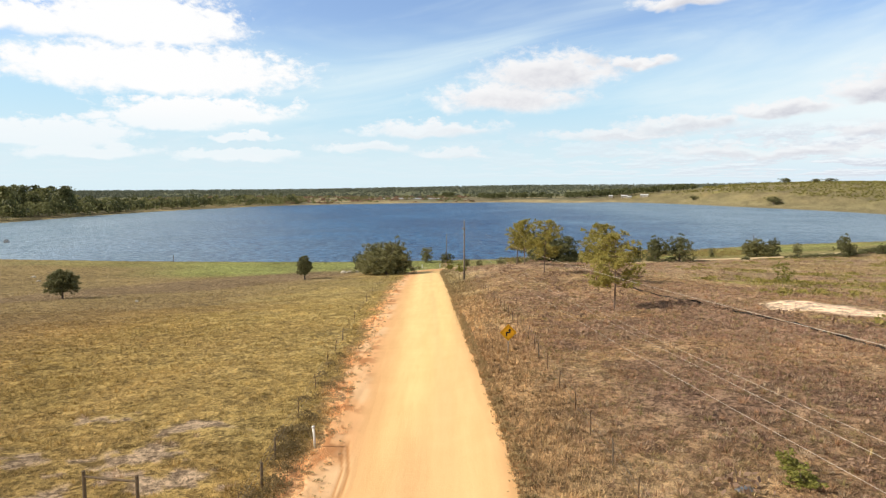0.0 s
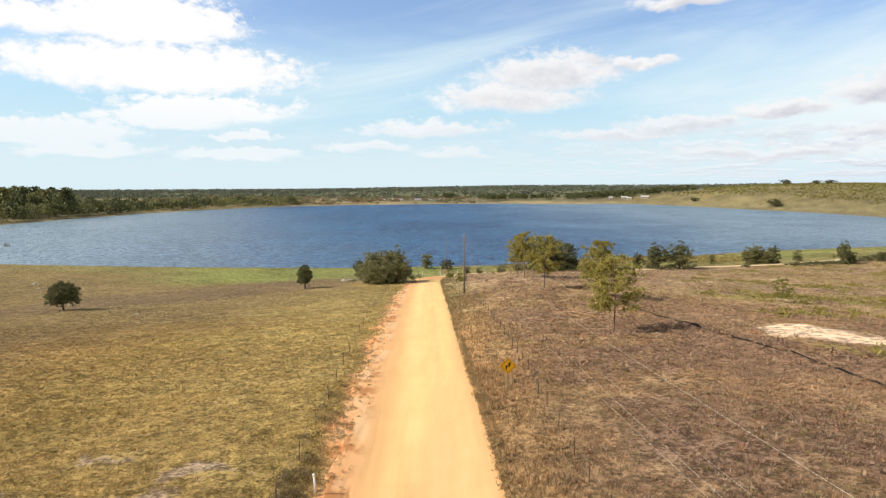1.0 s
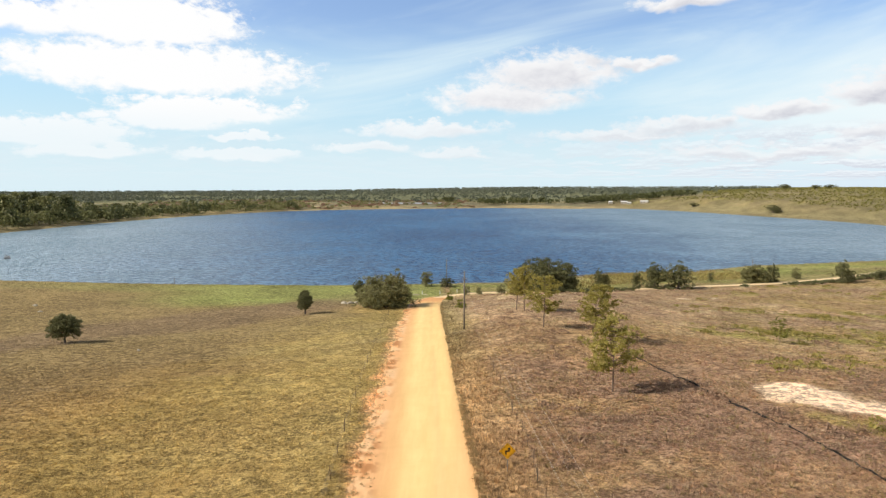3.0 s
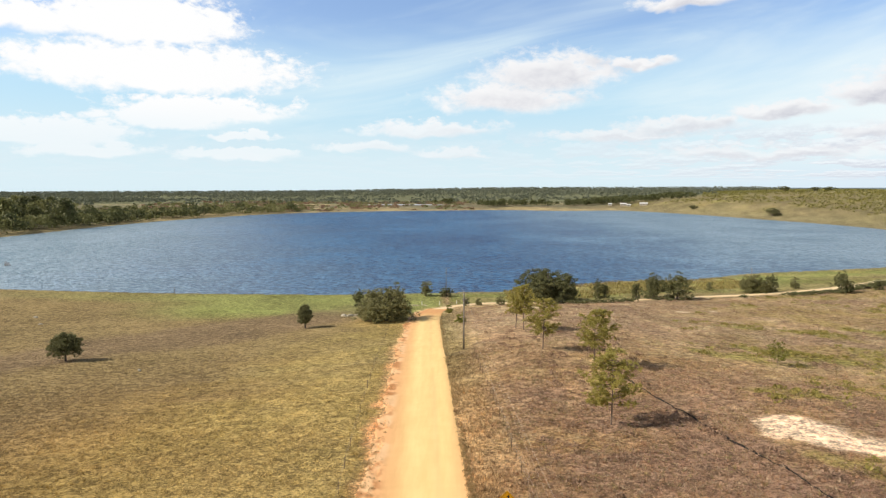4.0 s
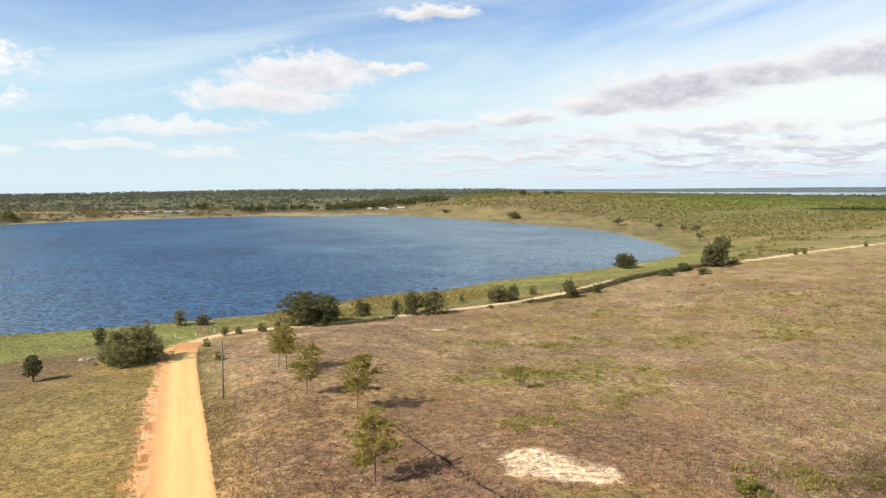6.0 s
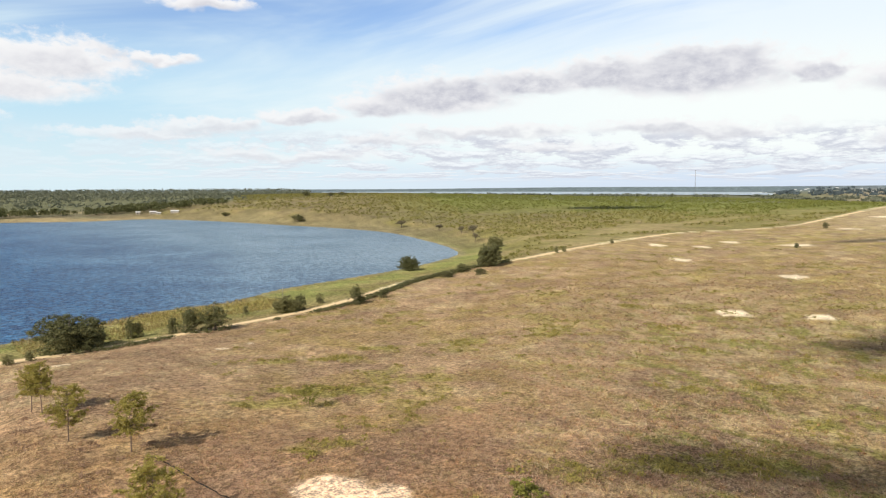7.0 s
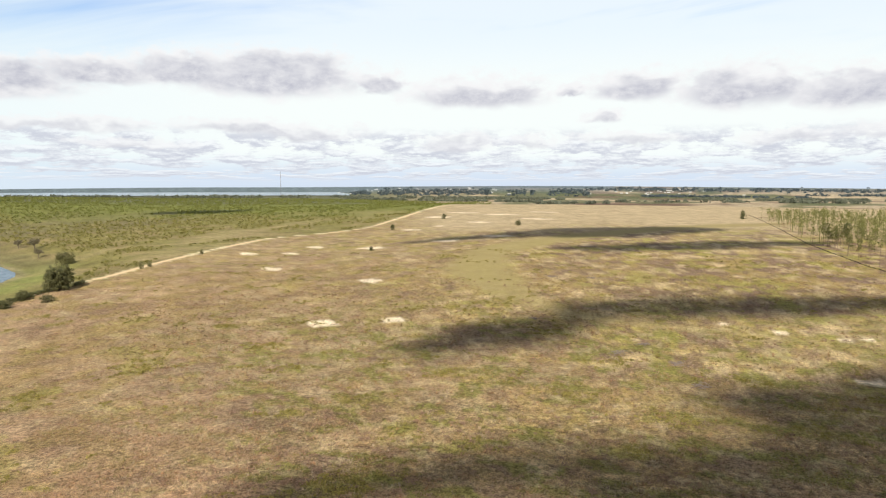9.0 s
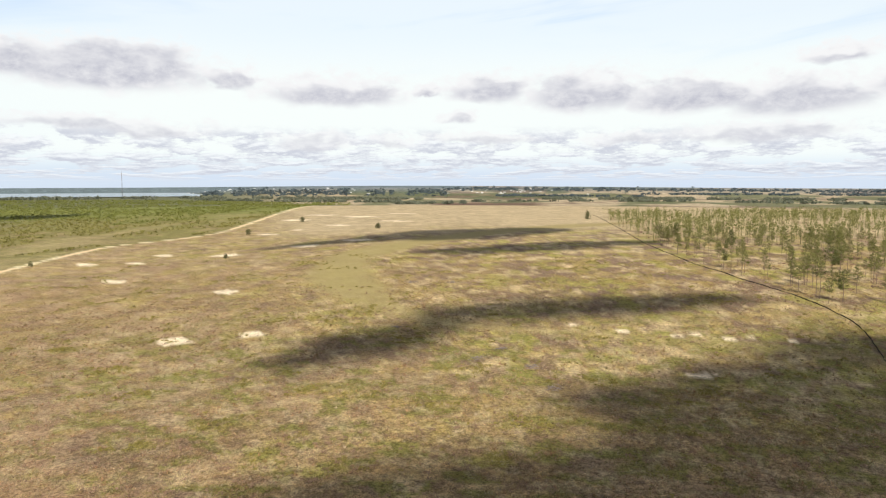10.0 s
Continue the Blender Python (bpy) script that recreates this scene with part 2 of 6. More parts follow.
def cloudy(x, y, size, seed=0, octaves=4):
    total, weight, amount = 0.0, 0.0, 1.0
    for o in range(octaves):
        total = total + amount * lattice_noise(x / size * 2 ** o + 31.7 * o, y / size * 2 ** o - 17.3 * o, seed + o)
        weight, amount = weight + amount, amount * 0.55
    return total / weight


def shore_distance(x, y):
    """Metres from the shore: positive on land, negative in the lake."""
    d, _, inside = to_line(x, y, SHORELINE, True)
    return np.where(inside, -d, d)


def ground_height(x, y, shore=None):
    x, y = np.asarray(x, float), np.asarray(y, float)
    sd = shore_distance(x, y) if shore is None else shore
    base = np.maximum(plain_height(x, y), LAKE_Z + 0.8)
    r, az = np.hypot(x, y), np.degrees(np.arctan2(x, y))
    base = base - 0.0060 * np.maximum(r - 1550, 0) * step(8, -14, az) * (np.abs(az) < 90)      # the land falls away in the north-west
    b = step(0, 75, sd)
    land = (LAKE_Z + 0.15 + 0.012 * np.maximum(sd, 0)) * (1 - b) + base * b
    return np.where(sd > 0, LAKE_Z + (land - LAKE_Z) * step(-2, 4, sd), LAKE_Z - 0.1 + np.maximum(sd * 0.04, -2.5))


# the middle lines of the road and of the track by the lake
ROAD = smooth_line([(-0.4, -60), (-0.5, 0), (-0.55, 30), (-0.95, 45), (-1.7, 66), (-2.2, 84), (-2.7, 104), (-3.6, 138), (-4.3, 175), (-4.2, 198), (-3.2, 215), (-1.0, 226)])
ROAD_HALF = 3.72
TRACK = smooth_line([(-1.5, 222), (3, 231), (10, 238), (19, 240), (30, 238), (48, 240), (66, 243), (89, 245), (124, 253.5), (158, 269), (190, 288.5), (215, 301), (240, 308), (284, 309.5),
                     (310, 306), (364, 317), (425, 327), (505, 344), (550, 345), (600, 318), (650, 303), (700, 307), (790, 322), (985, 356), (1222, 399), (1500, 450)])
TRACK_HALF = 2.7


def surface(x, y, shore=None, road=None):
    """The ground as it lies, with its hummocks, and flat under the road."""
    x, y = np.asarray(x, float), np.asarray(y, float)
    sd = shore_distance(x, y) if shore is None else shore
    rd = to_line(x, y, ROAD)[0] if road is None else road
    rough = 0.30 * (cloudy(x, y, 5, 151, 3) - 0.5) + 1.1 * (cloudy(x, y, 42, 157, 3) - 0.5) + 0.34 * (cloudy(x, y, 1.5, 159, 2) - 0.5) * step(190, 110, np.hypot(x, y))
    return ground_height(x, y, sd) + rough * step(3.5, 9, rd) * step(1, 25, sd) - 0.10 * step(7, 3, rd)


def ground_at(x, y):
    return float(surface(np.array([x]), np.array([y]))[0])

# ---------------------------------------------------------------- materials
def material(name, rough=0.9, metal=0.0, specular=0.2):
    """A new material: its node helper, its Principled node and itself."""
    m = bpy.data.materials.new(name)
    m.use_nodes = True
    n = Nodes(m.node_tree)
    p = m.node_tree.nodes["Principled BSDF"]
    p.inputs["Roughness"].default_value, p.inputs["Metallic"].default_value = rough, metal
    p.inputs["Specular IOR Level"].default_value = specular
    return n, p, m


def tint_of(n):
    node = n.add("ShaderNodeAttribute")
    node.attribute_name = "tint"
    return node.outputs["Color"]


def place(n):
    """Object coordinates, in metres."""
    return n.add("ShaderNodeTexCoord").outputs["Object"]


def bumped(n, p, height, distance, strength=1.0):
    b = n.add("ShaderNodeBump")
    b.inputs["Strength"].default_value, b.inputs["Distance"].default_value = strength, distance
    n.put(height, b.inputs["Height"])
    n.put(b.outputs[0], p.inputs["Normal"])


def mottled(name, dark, light, scale=3.0, rough=0.85, bump=0.01, metal=0.0, specular=0.2):
    """A plain surface with stains and grain."""
    n, p, m = material(name, rough, metal, specular)
    v = place(n)
    f = n.math("ADD", n.math("MULTIPLY", n.noise(v, scale, 5.0), 0.6), n.math("MULTIPLY", n.noise(v, scale * 9, 3.0), 0.4))
    n.put(n.mix(n.smooth(f, 0.3, 0.7), dark, light), p.inputs["Base Color"])
    bumped(n, p, f, bump)
    return m


def soil_material():
    """Grass, scrub and sand: the tint comes with the ground, the grain from here."""
    n, p, m = material("ground_cover", 0.95, 0.0, 0.1)
    tint = tint_of(n)
    v = place(n)
    tuft, clump, patch = n.noise(v, 3.0, 5.0, 0.75), n.noise(v, 0.9, 4.0, 0.62), n.noise(v, 0.045, 4.0, 0.6)
    f = n.math("ADD", n.math("MULTIPLY", tuft, 0.50), n.math("ADD", n.math("MULTIPLY", clump, 0.36), n.math("MULTIPLY", patch, 0.14)))
    dark = n.mix(1.0, tint, (0.50, 0.48, 0.47), "MULTIPLY")
    light = n.mix(1.0, tint, (1.60, 1.58, 1.56), "MULTIPLY")
    coarse = tint.node.outputs["Alpha"]
    n.put(n.mix(coarse, tint, n.mix(n.smooth(f, 0.43, 0.57), dark, light)), p.inputs["Base Color"])
    bumped(n, p, n.math("MULTIPLY", f, coarse), 0.75, 1.0)
    return m


def leafy(name, dark, light, rough=0.6, glow=0.25):
    """Leaves or blades: each one a little different, some light passing through."""
    n, p, m = material(name, rough, 0.0, 0.25)
    island = n.add("ShaderNodeNewGeometry").outputs["Random Per Island"]
    other = n.add("ShaderNodeObjectInfo").outputs["Random"]
    f = n.math("ADD", n.math("MULTIPLY", island, 0.8), n.math("MULTIPLY", other, 0.2))
    colour = n.mix(f, dark, light)
    n.put(colour, p.inputs["Base Color"])
    through_ = n.add("ShaderNodeBsdfTranslucent")
    n.put(colour, through_.inputs[0])
    both = n.add("ShaderNodeMixShader")
    both.inputs[0].default_value = glow
    n.put(p.outputs[0], both.inputs[1])
    n.put(through_.outputs[0], both.inputs[2])
    n.put(both.outputs[0], m.node_tree.nodes["Material Output"].inputs[0])
    return m


def blade_material():
    """Tufts of grass and scrub, tinted like the ground that they grow on."""
    n, p, m = material("grass_blades", 0.8, 0.0, 0.15)
    tint = tint_of(n)
    island = n.add("ShaderNodeNewGeometry").outputs["Random Per Island"]
    colour = n.mix(island, n.mix(1.0, tint, (0.72, 0.70, 0.68), "MULTIPLY"), n.mix(1.0, tint, (1.3, 1.28, 1.25), "MULTIPLY"))
    n.put(colour, p.inputs["Base Color"])
    return m


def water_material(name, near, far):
    """Wind-driven water: short steep ripples in streaks, calmer lanes between; glints and pale reflection lie in the
    colour.
    """
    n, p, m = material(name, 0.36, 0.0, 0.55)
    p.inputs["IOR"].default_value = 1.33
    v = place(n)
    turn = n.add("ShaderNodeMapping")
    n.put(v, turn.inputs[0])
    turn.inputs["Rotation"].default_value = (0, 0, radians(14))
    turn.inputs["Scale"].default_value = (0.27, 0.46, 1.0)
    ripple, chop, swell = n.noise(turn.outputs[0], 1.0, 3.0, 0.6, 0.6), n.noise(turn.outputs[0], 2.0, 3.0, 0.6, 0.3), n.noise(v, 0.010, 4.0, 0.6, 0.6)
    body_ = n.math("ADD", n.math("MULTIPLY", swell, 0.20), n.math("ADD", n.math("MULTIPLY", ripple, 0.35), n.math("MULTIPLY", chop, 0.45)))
    # bright and dark sides of the ripples are painted into the base colour
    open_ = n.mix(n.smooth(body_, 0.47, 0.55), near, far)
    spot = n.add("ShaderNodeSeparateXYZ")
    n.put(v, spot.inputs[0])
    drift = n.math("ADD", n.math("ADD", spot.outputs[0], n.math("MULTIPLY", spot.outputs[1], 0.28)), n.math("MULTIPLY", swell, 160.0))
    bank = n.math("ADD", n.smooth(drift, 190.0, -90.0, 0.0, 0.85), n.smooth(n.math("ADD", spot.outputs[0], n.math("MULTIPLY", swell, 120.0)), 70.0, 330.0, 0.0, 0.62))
    skylit = n.mix(n.smooth(body_, 0.44, 0.57), (0.16, 0.27, 0.36), (0.50, 0.61, 0.67))      # paler towards the banks: bright sky reflection painted into the colour
    n.put(n.mix(bank, open_, skylit), p.inputs["Base Color"])
    wave = n.math("ADD", n.math("MULTIPLY", ripple, 0.7), n.math("MULTIPLY", chop, 0.3))
    bumped(n, p, n.math("MULTIPLY", wave, n.smooth(swell, 0.25, 0.7, 0.7, 1.2)), 3.4, 1.0)
    return m


def road_material():
    """Packed clay: yellow where wheels run, orange and loose beside."""
    n, p, m = material("clay_road", 0.95, 0.0, 0.1)
    tint = tint_of(n)
    v = place(n)
    stretch = n.add("ShaderNodeMapping")
    n.put(v, stretch.inputs[0])
    stretch.inputs["Scale"].default_value = (1.0, 0.07, 1.0)
    lanes, grit, stain = n.noise(stretch.outputs[0], 1.3, 4.0, 0.6), n.noise(v, 7.0, 5.0, 0.65), n.noise(v, 0.35, 4.0, 0.6, 0.5)
    f = n.math("ADD", n.math("MULTIPLY", lanes, 0.5), n.math("ADD", n.math("MULTIPLY", grit, 0.2), n.math("MULTIPLY", stain, 0.3)))
    n.put(n.mix(n.smooth(f, 0.3, 0.7), n.mix(1.0, tint, (0.93, 0.90, 0.87), "MULTIPLY"), n.mix(1.0, tint, (1.05, 1.05, 1.06), "MULTIPLY")), p.inputs["Base Color"])
    bumped(n, p, n.math("ADD", n.math("MULTIPLY", grit, 0.4), n.math("MULTIPLY", lanes, 0.6)), 0.035)
    return m


SOIL, BLADES, CLAY = soil_material(), blade_material(), road_material()
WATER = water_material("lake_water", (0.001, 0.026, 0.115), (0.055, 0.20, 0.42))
# far water: the sky's pale reflection is put into its base colour
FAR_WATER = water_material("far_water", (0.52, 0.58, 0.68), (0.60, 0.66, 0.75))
BARK = mottled("pine_bark", (0.13, 0.092, 0.07), (0.28, 0.21, 0.165), 4.0, 0.95, 0.03)
OAK_BARK = mottled("oak_bark", (0.07, 0.06, 0.05), (0.17, 0.14, 0.12), 3.0, 0.95, 0.03)
NEEDLES = leafy("pine_needles", (0.24, 0.225, 0.055), (0.56, 0.49, 0.155), 0.55, 0.45)
OAK_LEAVES = leafy("oak_leaves", (0.072, 0.082, 0.036), (0.225, 0.222, 0.10))
OLIVE_LEAVES = leafy("olive_leaves", (0.11, 0.115, 0.048), (0.31, 0.295, 0.135))
LIME_LEAVES = leafy("yellow_green_leaves", (0.14, 0.15, 0.03), (0.30, 0.29, 0.07))
WOODS = leafy("woodland_leaves", (0.160, 0.172, 0.070), (0.27, 0.268, 0.115))
DARK_WOODS = leafy("dark_oak_woods", (0.070, 0.084, 0.036), (0.150, 0.158, 0.066))
# distance haze is mixed into these two leaf colours, greyer, then bluer
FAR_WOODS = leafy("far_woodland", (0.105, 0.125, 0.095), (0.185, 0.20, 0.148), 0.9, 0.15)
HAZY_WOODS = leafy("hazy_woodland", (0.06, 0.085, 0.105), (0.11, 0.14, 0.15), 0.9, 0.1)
PLANTATION = leafy("young_pine_needles", (0.115, 0.142, 0.030), (0.245, 0.255, 0.068))
YOUNG_OLIVE = leafy("olive_pine_needles", (0.155, 0.155, 0.042), (0.33, 0.295, 0.09))
TWIGS = leafy("brown_scrub", (0.20, 0.13, 0.092), (0.42, 0.29, 0.20), 0.9, 0.2)
SCRUB = leafy("scrub_leaves", (0.20, 0.178, 0.048), (0.41, 0.345, 0.10))
WOOD_NEEDLES = leafy("thin_pine_needles", (0.095, 0.112, 0.034), (0.275, 0.275, 0.09), 0.6, 0.35)
DARK_NEEDLES = leafy("dark_pine_needles", (0.075, 0.092, 0.03), (0.20, 0.21, 0.075), 0.6, 0.3)
DRY_TUFTS = leafy("dry_tufts", (0.30, 0.215, 0.105), (0.52, 0.40, 0.21), 0.9, 0.35)
DITCH = leafy("dry_weeds", (0.13, 0.10, 0.05), (0.30, 0.225, 0.11), 0.9, 0.2)
POST_WOOD = mottled("weathered_wood", (0.115, 0.085, 0.060), (0.225, 0.175, 0.125), 6.0, 0.95, 0.01, 0.0, 0.05)
STEEL_POST = mottled("rusty_steel", (0.075, 0.050, 0.032), (0.16, 0.10, 0.065), 9.0, 0.95, 0.004, 0.0, 0.05)
WIRE = mottled("fence_wire", (0.20, 0.18, 0.15), (0.32, 0.29, 0.25), 4.0, 0.7, 0.001)

# ---------------------------------------------------------------- meshes
def mesh_of(name, verts, faces, mat, tint=None, smooth=False):
    """A mesh from arrays: corners, faces of three or four corners each, and a colour for every corner."""
    m = bpy.data.meshes.new(name)
    verts, faces = np.asarray(verts, np.float32), np.asarray(faces, np.int32)
    k = faces.shape[1]
    m.vertices.add(len(verts))
    m.vertices.foreach_set("co", verts.ravel())
    m.loops.add(faces.size)
    m.loops.foreach_set("vertex_index", faces.ravel())
    m.polygons.add(len(faces))
    m.polygons.foreach_set("loop_start", np.arange(0, faces.size, k, dtype=np.int32))
    m.polygons.foreach_set("use_smooth", np.full(len(faces), smooth, bool))
    if tint is not None:
        layer = m.attributes.new("tint", "FLOAT_COLOR", "POINT")
        full = tint if tint.shape[1] == 4 else np.hstack([tint, np.ones((len(tint), 1))])
        layer.data.foreach_set("color", full.astype(np.float32).ravel())
    m.update(calc_edges=True)
    m.materials.append(mat)
    return m


def thing(name, label, category, group="", kind="", at=(0, 0, 0), turn=0.0, scale=1.0):
    """An Empty at a thing's base, to which its parts are joined."""
    ob = new(name)
    ob.matrix_world = pose(*at, 0, 0, turn) @ Matrix.Scale(scale, 4)
    return tagged(ob, label, category, group, kind)


def part(name, data, parent, label=""):
    """Links a mesh as one part under a thing, in the thing's own space."""
    ob = new(name, data)
    ob.parent = parent
    return tagged(ob, label)


def from_bm(name, bm, mat, smooth=True):
    m = bpy.data.meshes.new(name)
    bm.normal_update()
    bm.to_mesh(m)
    bm.free()
    m.materials.append(mat)
    if smooth:
        m.polygons.foreach_set("use_smooth", np.ones(len(m.polygons), bool))
    return m


def tube(bm, points, radii, sides=6):
    """A tapered tube along points, closed at both ends."""
    rings = []
    pts = [Vector(p) for p in points]
    for k, p in enumerate(pts):
        way_ = (pts[min(k + 1, len(pts) - 1)] - pts[max(k - 1, 0)]).normalized()
        side = way_.cross(Vector((0.31, 0.95, 0.05))).normalized()
        other = way_.cross(side)
        rings.append([bm.verts.new(p + (side * math.cos(a) + other * math.sin(a)) * radii[k])
                      for a in (2 * math.pi * s / sides for s in range(sides))])
    for a, b in zip(rings[:-1], rings[1:]):
        for s in range(sides):
            bm.faces.new((a[s], a[(s + 1) % sides], b[(s + 1) % sides], b[s]))
    bm.faces.new(rings[0][::-1])
    bm.faces.new(rings[-1])


def box(bm, centre, size, turn=0.0, bevel=0.0):
    made = bmesh.ops.create_cube(bm, size=1.0, matrix=pose(*centre, 0, 0, turn) @ Matrix.Diagonal((*size, 1)))
    if bevel:
        edges = list({e for v in made["verts"] for e in v.link_edges})
        bmesh.ops.bevel(bm, geom=edges, offset=bevel, segments=1, affect="EDGES")


# ---------------------------------------------------------------- roads and cover of the ground
# bare sand: middle, half length, half width, turn of the long side
HEATH_SANDS = [
    (39.5, 71.5, 5.6, 6.4, 20), (43, 66.5, 4.4, 3.6, 0), (29, 204.5, 6, 1.2, 15), (70.5, 194.5, 5, 1.5, 15), (82, 198.5, 3, 1.0, 10), (217, 117, 7.5, 5.5, 60),
    (222, 91.8, 6, 4.5, 60), (179, -47.3, 4.5, 2.5, 100), (233, -14, 7, 0.9, 100), (225, -34, 9, 1.0, 108), (219, -52, 9, 1.2, 104), (215, -68, 7, 0.9, 100),
    (212, -84, 8, 0.9, 100)]
HILL_SANDS = [
    (305, 138.5, 8, 6, 60), (346, 220, 10, 6, 55), (424, 253, 9, 5, 60), (420, 287, 14, 6, 50), (470, 259, 9, 6, 60), (453, 203.5, 11, 8, 65),
    (521, 125, 16, 9, 75), (487, 157, 12, 8, 70), (856, 201, 30, 14, 75), (815, 273, 22, 12, 70), (912, 270, 26, 12, 70), (612, 231, 16, 8, 70),
    (700, 190, 16, 8, 75), (760, 140, 22, 9, 80), (648, 215, 10, 6, 70), (930, 160, 26, 9, 80)]
PASTURE_SANDS = [
    (-23.5, 34.5, 2.8, 2.0, 0), (-14.6, 39, 3.0, 1.6, 10), (-16.5, 34, 3.4, 1.9, 10), (-13.0, 31, 2.6, 1.4, 0), (-21, 41.5, 2.6, 1.5, 20), (-18, 30, 2.2, 1.0, 20),
    (-9, 238, 6, 1.8, 160), (-27, 202.5, 3, 0.8, 155)]
SANDS = HEATH_SANDS + HILL_SANDS + PASTURE_SANDS
DRY, OLIVE = np.array((0.390, 0.273, 0.107)), np.array((0.310, 0.229, 0.083))
BROWN, STRAW = np.array((0.385, 0.258, 0.160)), np.array((0.52, 0.40, 0.245))
GREEN, SHOREGREEN = np.array((0.290, 0.252, 0.080)), np.array((0.252, 0.262, 0.084))
SANDY, TAN = np.array((0.82, 0.69, 0.46)), np.array((0.44, 0.345, 0.19))
FIRGREEN, MUD = np.array((0.195, 0.205, 0.056)), np.array((0.20, 0.165, 0.105))


# mats of low green scrub on the heath
MATS = [(52, 122), (67, 123), (73, 120), (63, 129), (71, 163), (87, 156), (102, 163), (127, 149), (147, 137), (125, 76), (136, 64), (70, 61), (80, 55), (84, 52), (93, 47), (47, 88), (163, 51), (121, 7), (183, 14), (115, 32), (94, 44), (139, -3), (211, 36),
        (42, 59), (160, 95), (182, 120), (205, 150), (240, 90), (150, 20), (175, -20), (140, -30), (250, 60)]
# a mown grassy lane that curves over the hill
LANE = smooth_line([(720, -110), (649, -12), (523, 69), (424, 100), (362, 98), (317, 83), (268, 59), (244, 37), (234, 19), (228, -6), (218, -33), (210, -57), (203, -79), (193, -100)])


def lane_reach(x, y):
    """Distance from the middle of the lane over its half width."""
    return to_line(x, y, LANE)[0] / (6.0 + 13.0 * step(225, 330, x))


def blend(a, b, f):
    return a * (1 - f[:, None]) + b * f[:, None]


def cover(x, y, sd):
    """The colour of what grows or lies at each place."""
    r, az = np.hypot(x, y), np.degrees(np.arctan2(x, y))
    road_d, _, _ = to_line(x, y, ROAD)
    track_d, _, _ = to_line(x, y, TRACK)
    big, mid, small = cloudy(x, y, 60, 3), cloudy(x, y, 17, 11), cloudy(x, y, 4, 23, 3)
    streak = cloudy(x * 0.35 + y * 0.9, (y - 0.6 * x) * 2.2, 55, 41)
    line = np.interp(y, ROAD[:, 1], ROAD[:, 0])
    west = step(1, -3, x - line - 2)
    # pasture west of the road
    meadow = blend(OLIVE[None] + 0 * x[:, None], DRY, step(0.28, 0.74, mid * 0.6 + small * 0.4))
    damp = step(8, -14, x + 58.7 - 0.205 * y + 22 * (mid - 0.5) + 14 * (streak - 0.5)) * step(50, 85, y)
    meadow = blend(meadow, np.array((0.245, 0.176, 0.088)), np.maximum(damp * 0.8, step(0.46, 0.64, streak) * step(60, 120, y - 0.25 * x) * 0.5))
    meadow = blend(meadow, SHOREGREEN, step(193, 216, y + 0.10 * x + 16 * (mid - 0.5)) * step(-118, -72, x))
    meadow = blend(meadow, SHOREGREEN * 0.95, step(30, 14, sd + 12 * (mid - 0.5)) * step(-230, -110, x) * 0.5)
    mauve = step(26, 8, np.abs((y - 150) * 0.62 - (x + 85) * 0.78 + 26 * (mid - 0.5)) + 10 * (streak - 0.5)) * step(-130, -95, x) * step(-18, -34, x)
    meadow = blend(meadow, np.array((0.215, 0.148, 0.088)), mauve * 0.8)
    meadow = blend(meadow, MUD * 1.1, step(3.5, 1.0, sd + 2 * (small - 0.5)))
    meadow = blend(meadow, np.array((0.225, 0.222, 0.080)), step(212, 232, y + 0.10 * x + 16 * (mid - 0.5)) * step(-125, -70, x) * 0.5)
    meadow = blend(meadow, np.array((0.405, 0.345, 0.140)), step(42, 10, road_d + 16 * (mid - 0.5)) * step(175, 90, y) * step(24, 45, y) * 0.5)
    # heath east of the road
    heath = blend(BROWN[None] + 0 * x[:, None], STRAW * 0.9, step(0.50, 0.72, mid * 0.35 + small * 0.65))
    heath = blend(heath, DRY * 0.95, step(0.46, 0.64, big * 0.6 + mid * 0.4) * 0.45)
    heath = blend(heath, np.array((0.235, 0.152, 0.102)), step(0.48, 0.62, cloudy(x, y, 11, 47)) * 0.55)
    heath = blend(heath, STRAW, step(0.54, 0.70, cloudy(x, y, 3.2, 61, 3)) * 0.28)
    heath = blend(heath, OLIVE, step(0.50, 0.62, cloudy(x, y, 9, 55)) * step(100, 170, r) * step(14, 30, az) * 0.65)
    heath = blend(heath, GREEN, step(0.62, 0.70, cloudy(x, y, 12, 57)) * step(95, 130, r) * step(16, 26, az) * 0.6)
    for mx_, my_ in MATS:
        away = math.hypot(mx_, my_)
        u, v = ((x - mx_) * my_ - (y - my_) * mx_) / away, ((x - mx_) * mx_ + (y - my_) * my_) / away
        heath = blend(heath, GREEN, step(0.0, 0.5, 1 - (u / 7.5) ** 2 - (v / 4.0) ** 2 + 1.8 * (small - 0.5) + 0.8 * (mid - 0.5)) * 0.85)
    heath = blend(heath, blend(np.array((0.47, 0.335, 0.175)) + 0 * x[:, None], np.array((0.27, 0.215, 0.098)), step(80, 120, y) * step(225, 195, y)), step(12.0, 5.0, road_d + 3 * (mid - 0.5) + 3 * (small - 0.5)) * 0.75)
    east = step(35, 100, az + 30 * (big - 0.5)) * step(95, 220, r)
    heath = blend(heath, blend(OLIVE * 1.08 + 0 * x[:, None], STRAW * np.array((0.72, 0.70, 0.50)), step(0.42, 0.6, mid * 0.5 + small * 0.5)), east * 0.70)
    heath = blend(heath, np.array((0.195, 0.128, 0.098)), step(0.50, 0.57, cloudy(x, y * 1.3, 15, 63)) * east * 0.82)
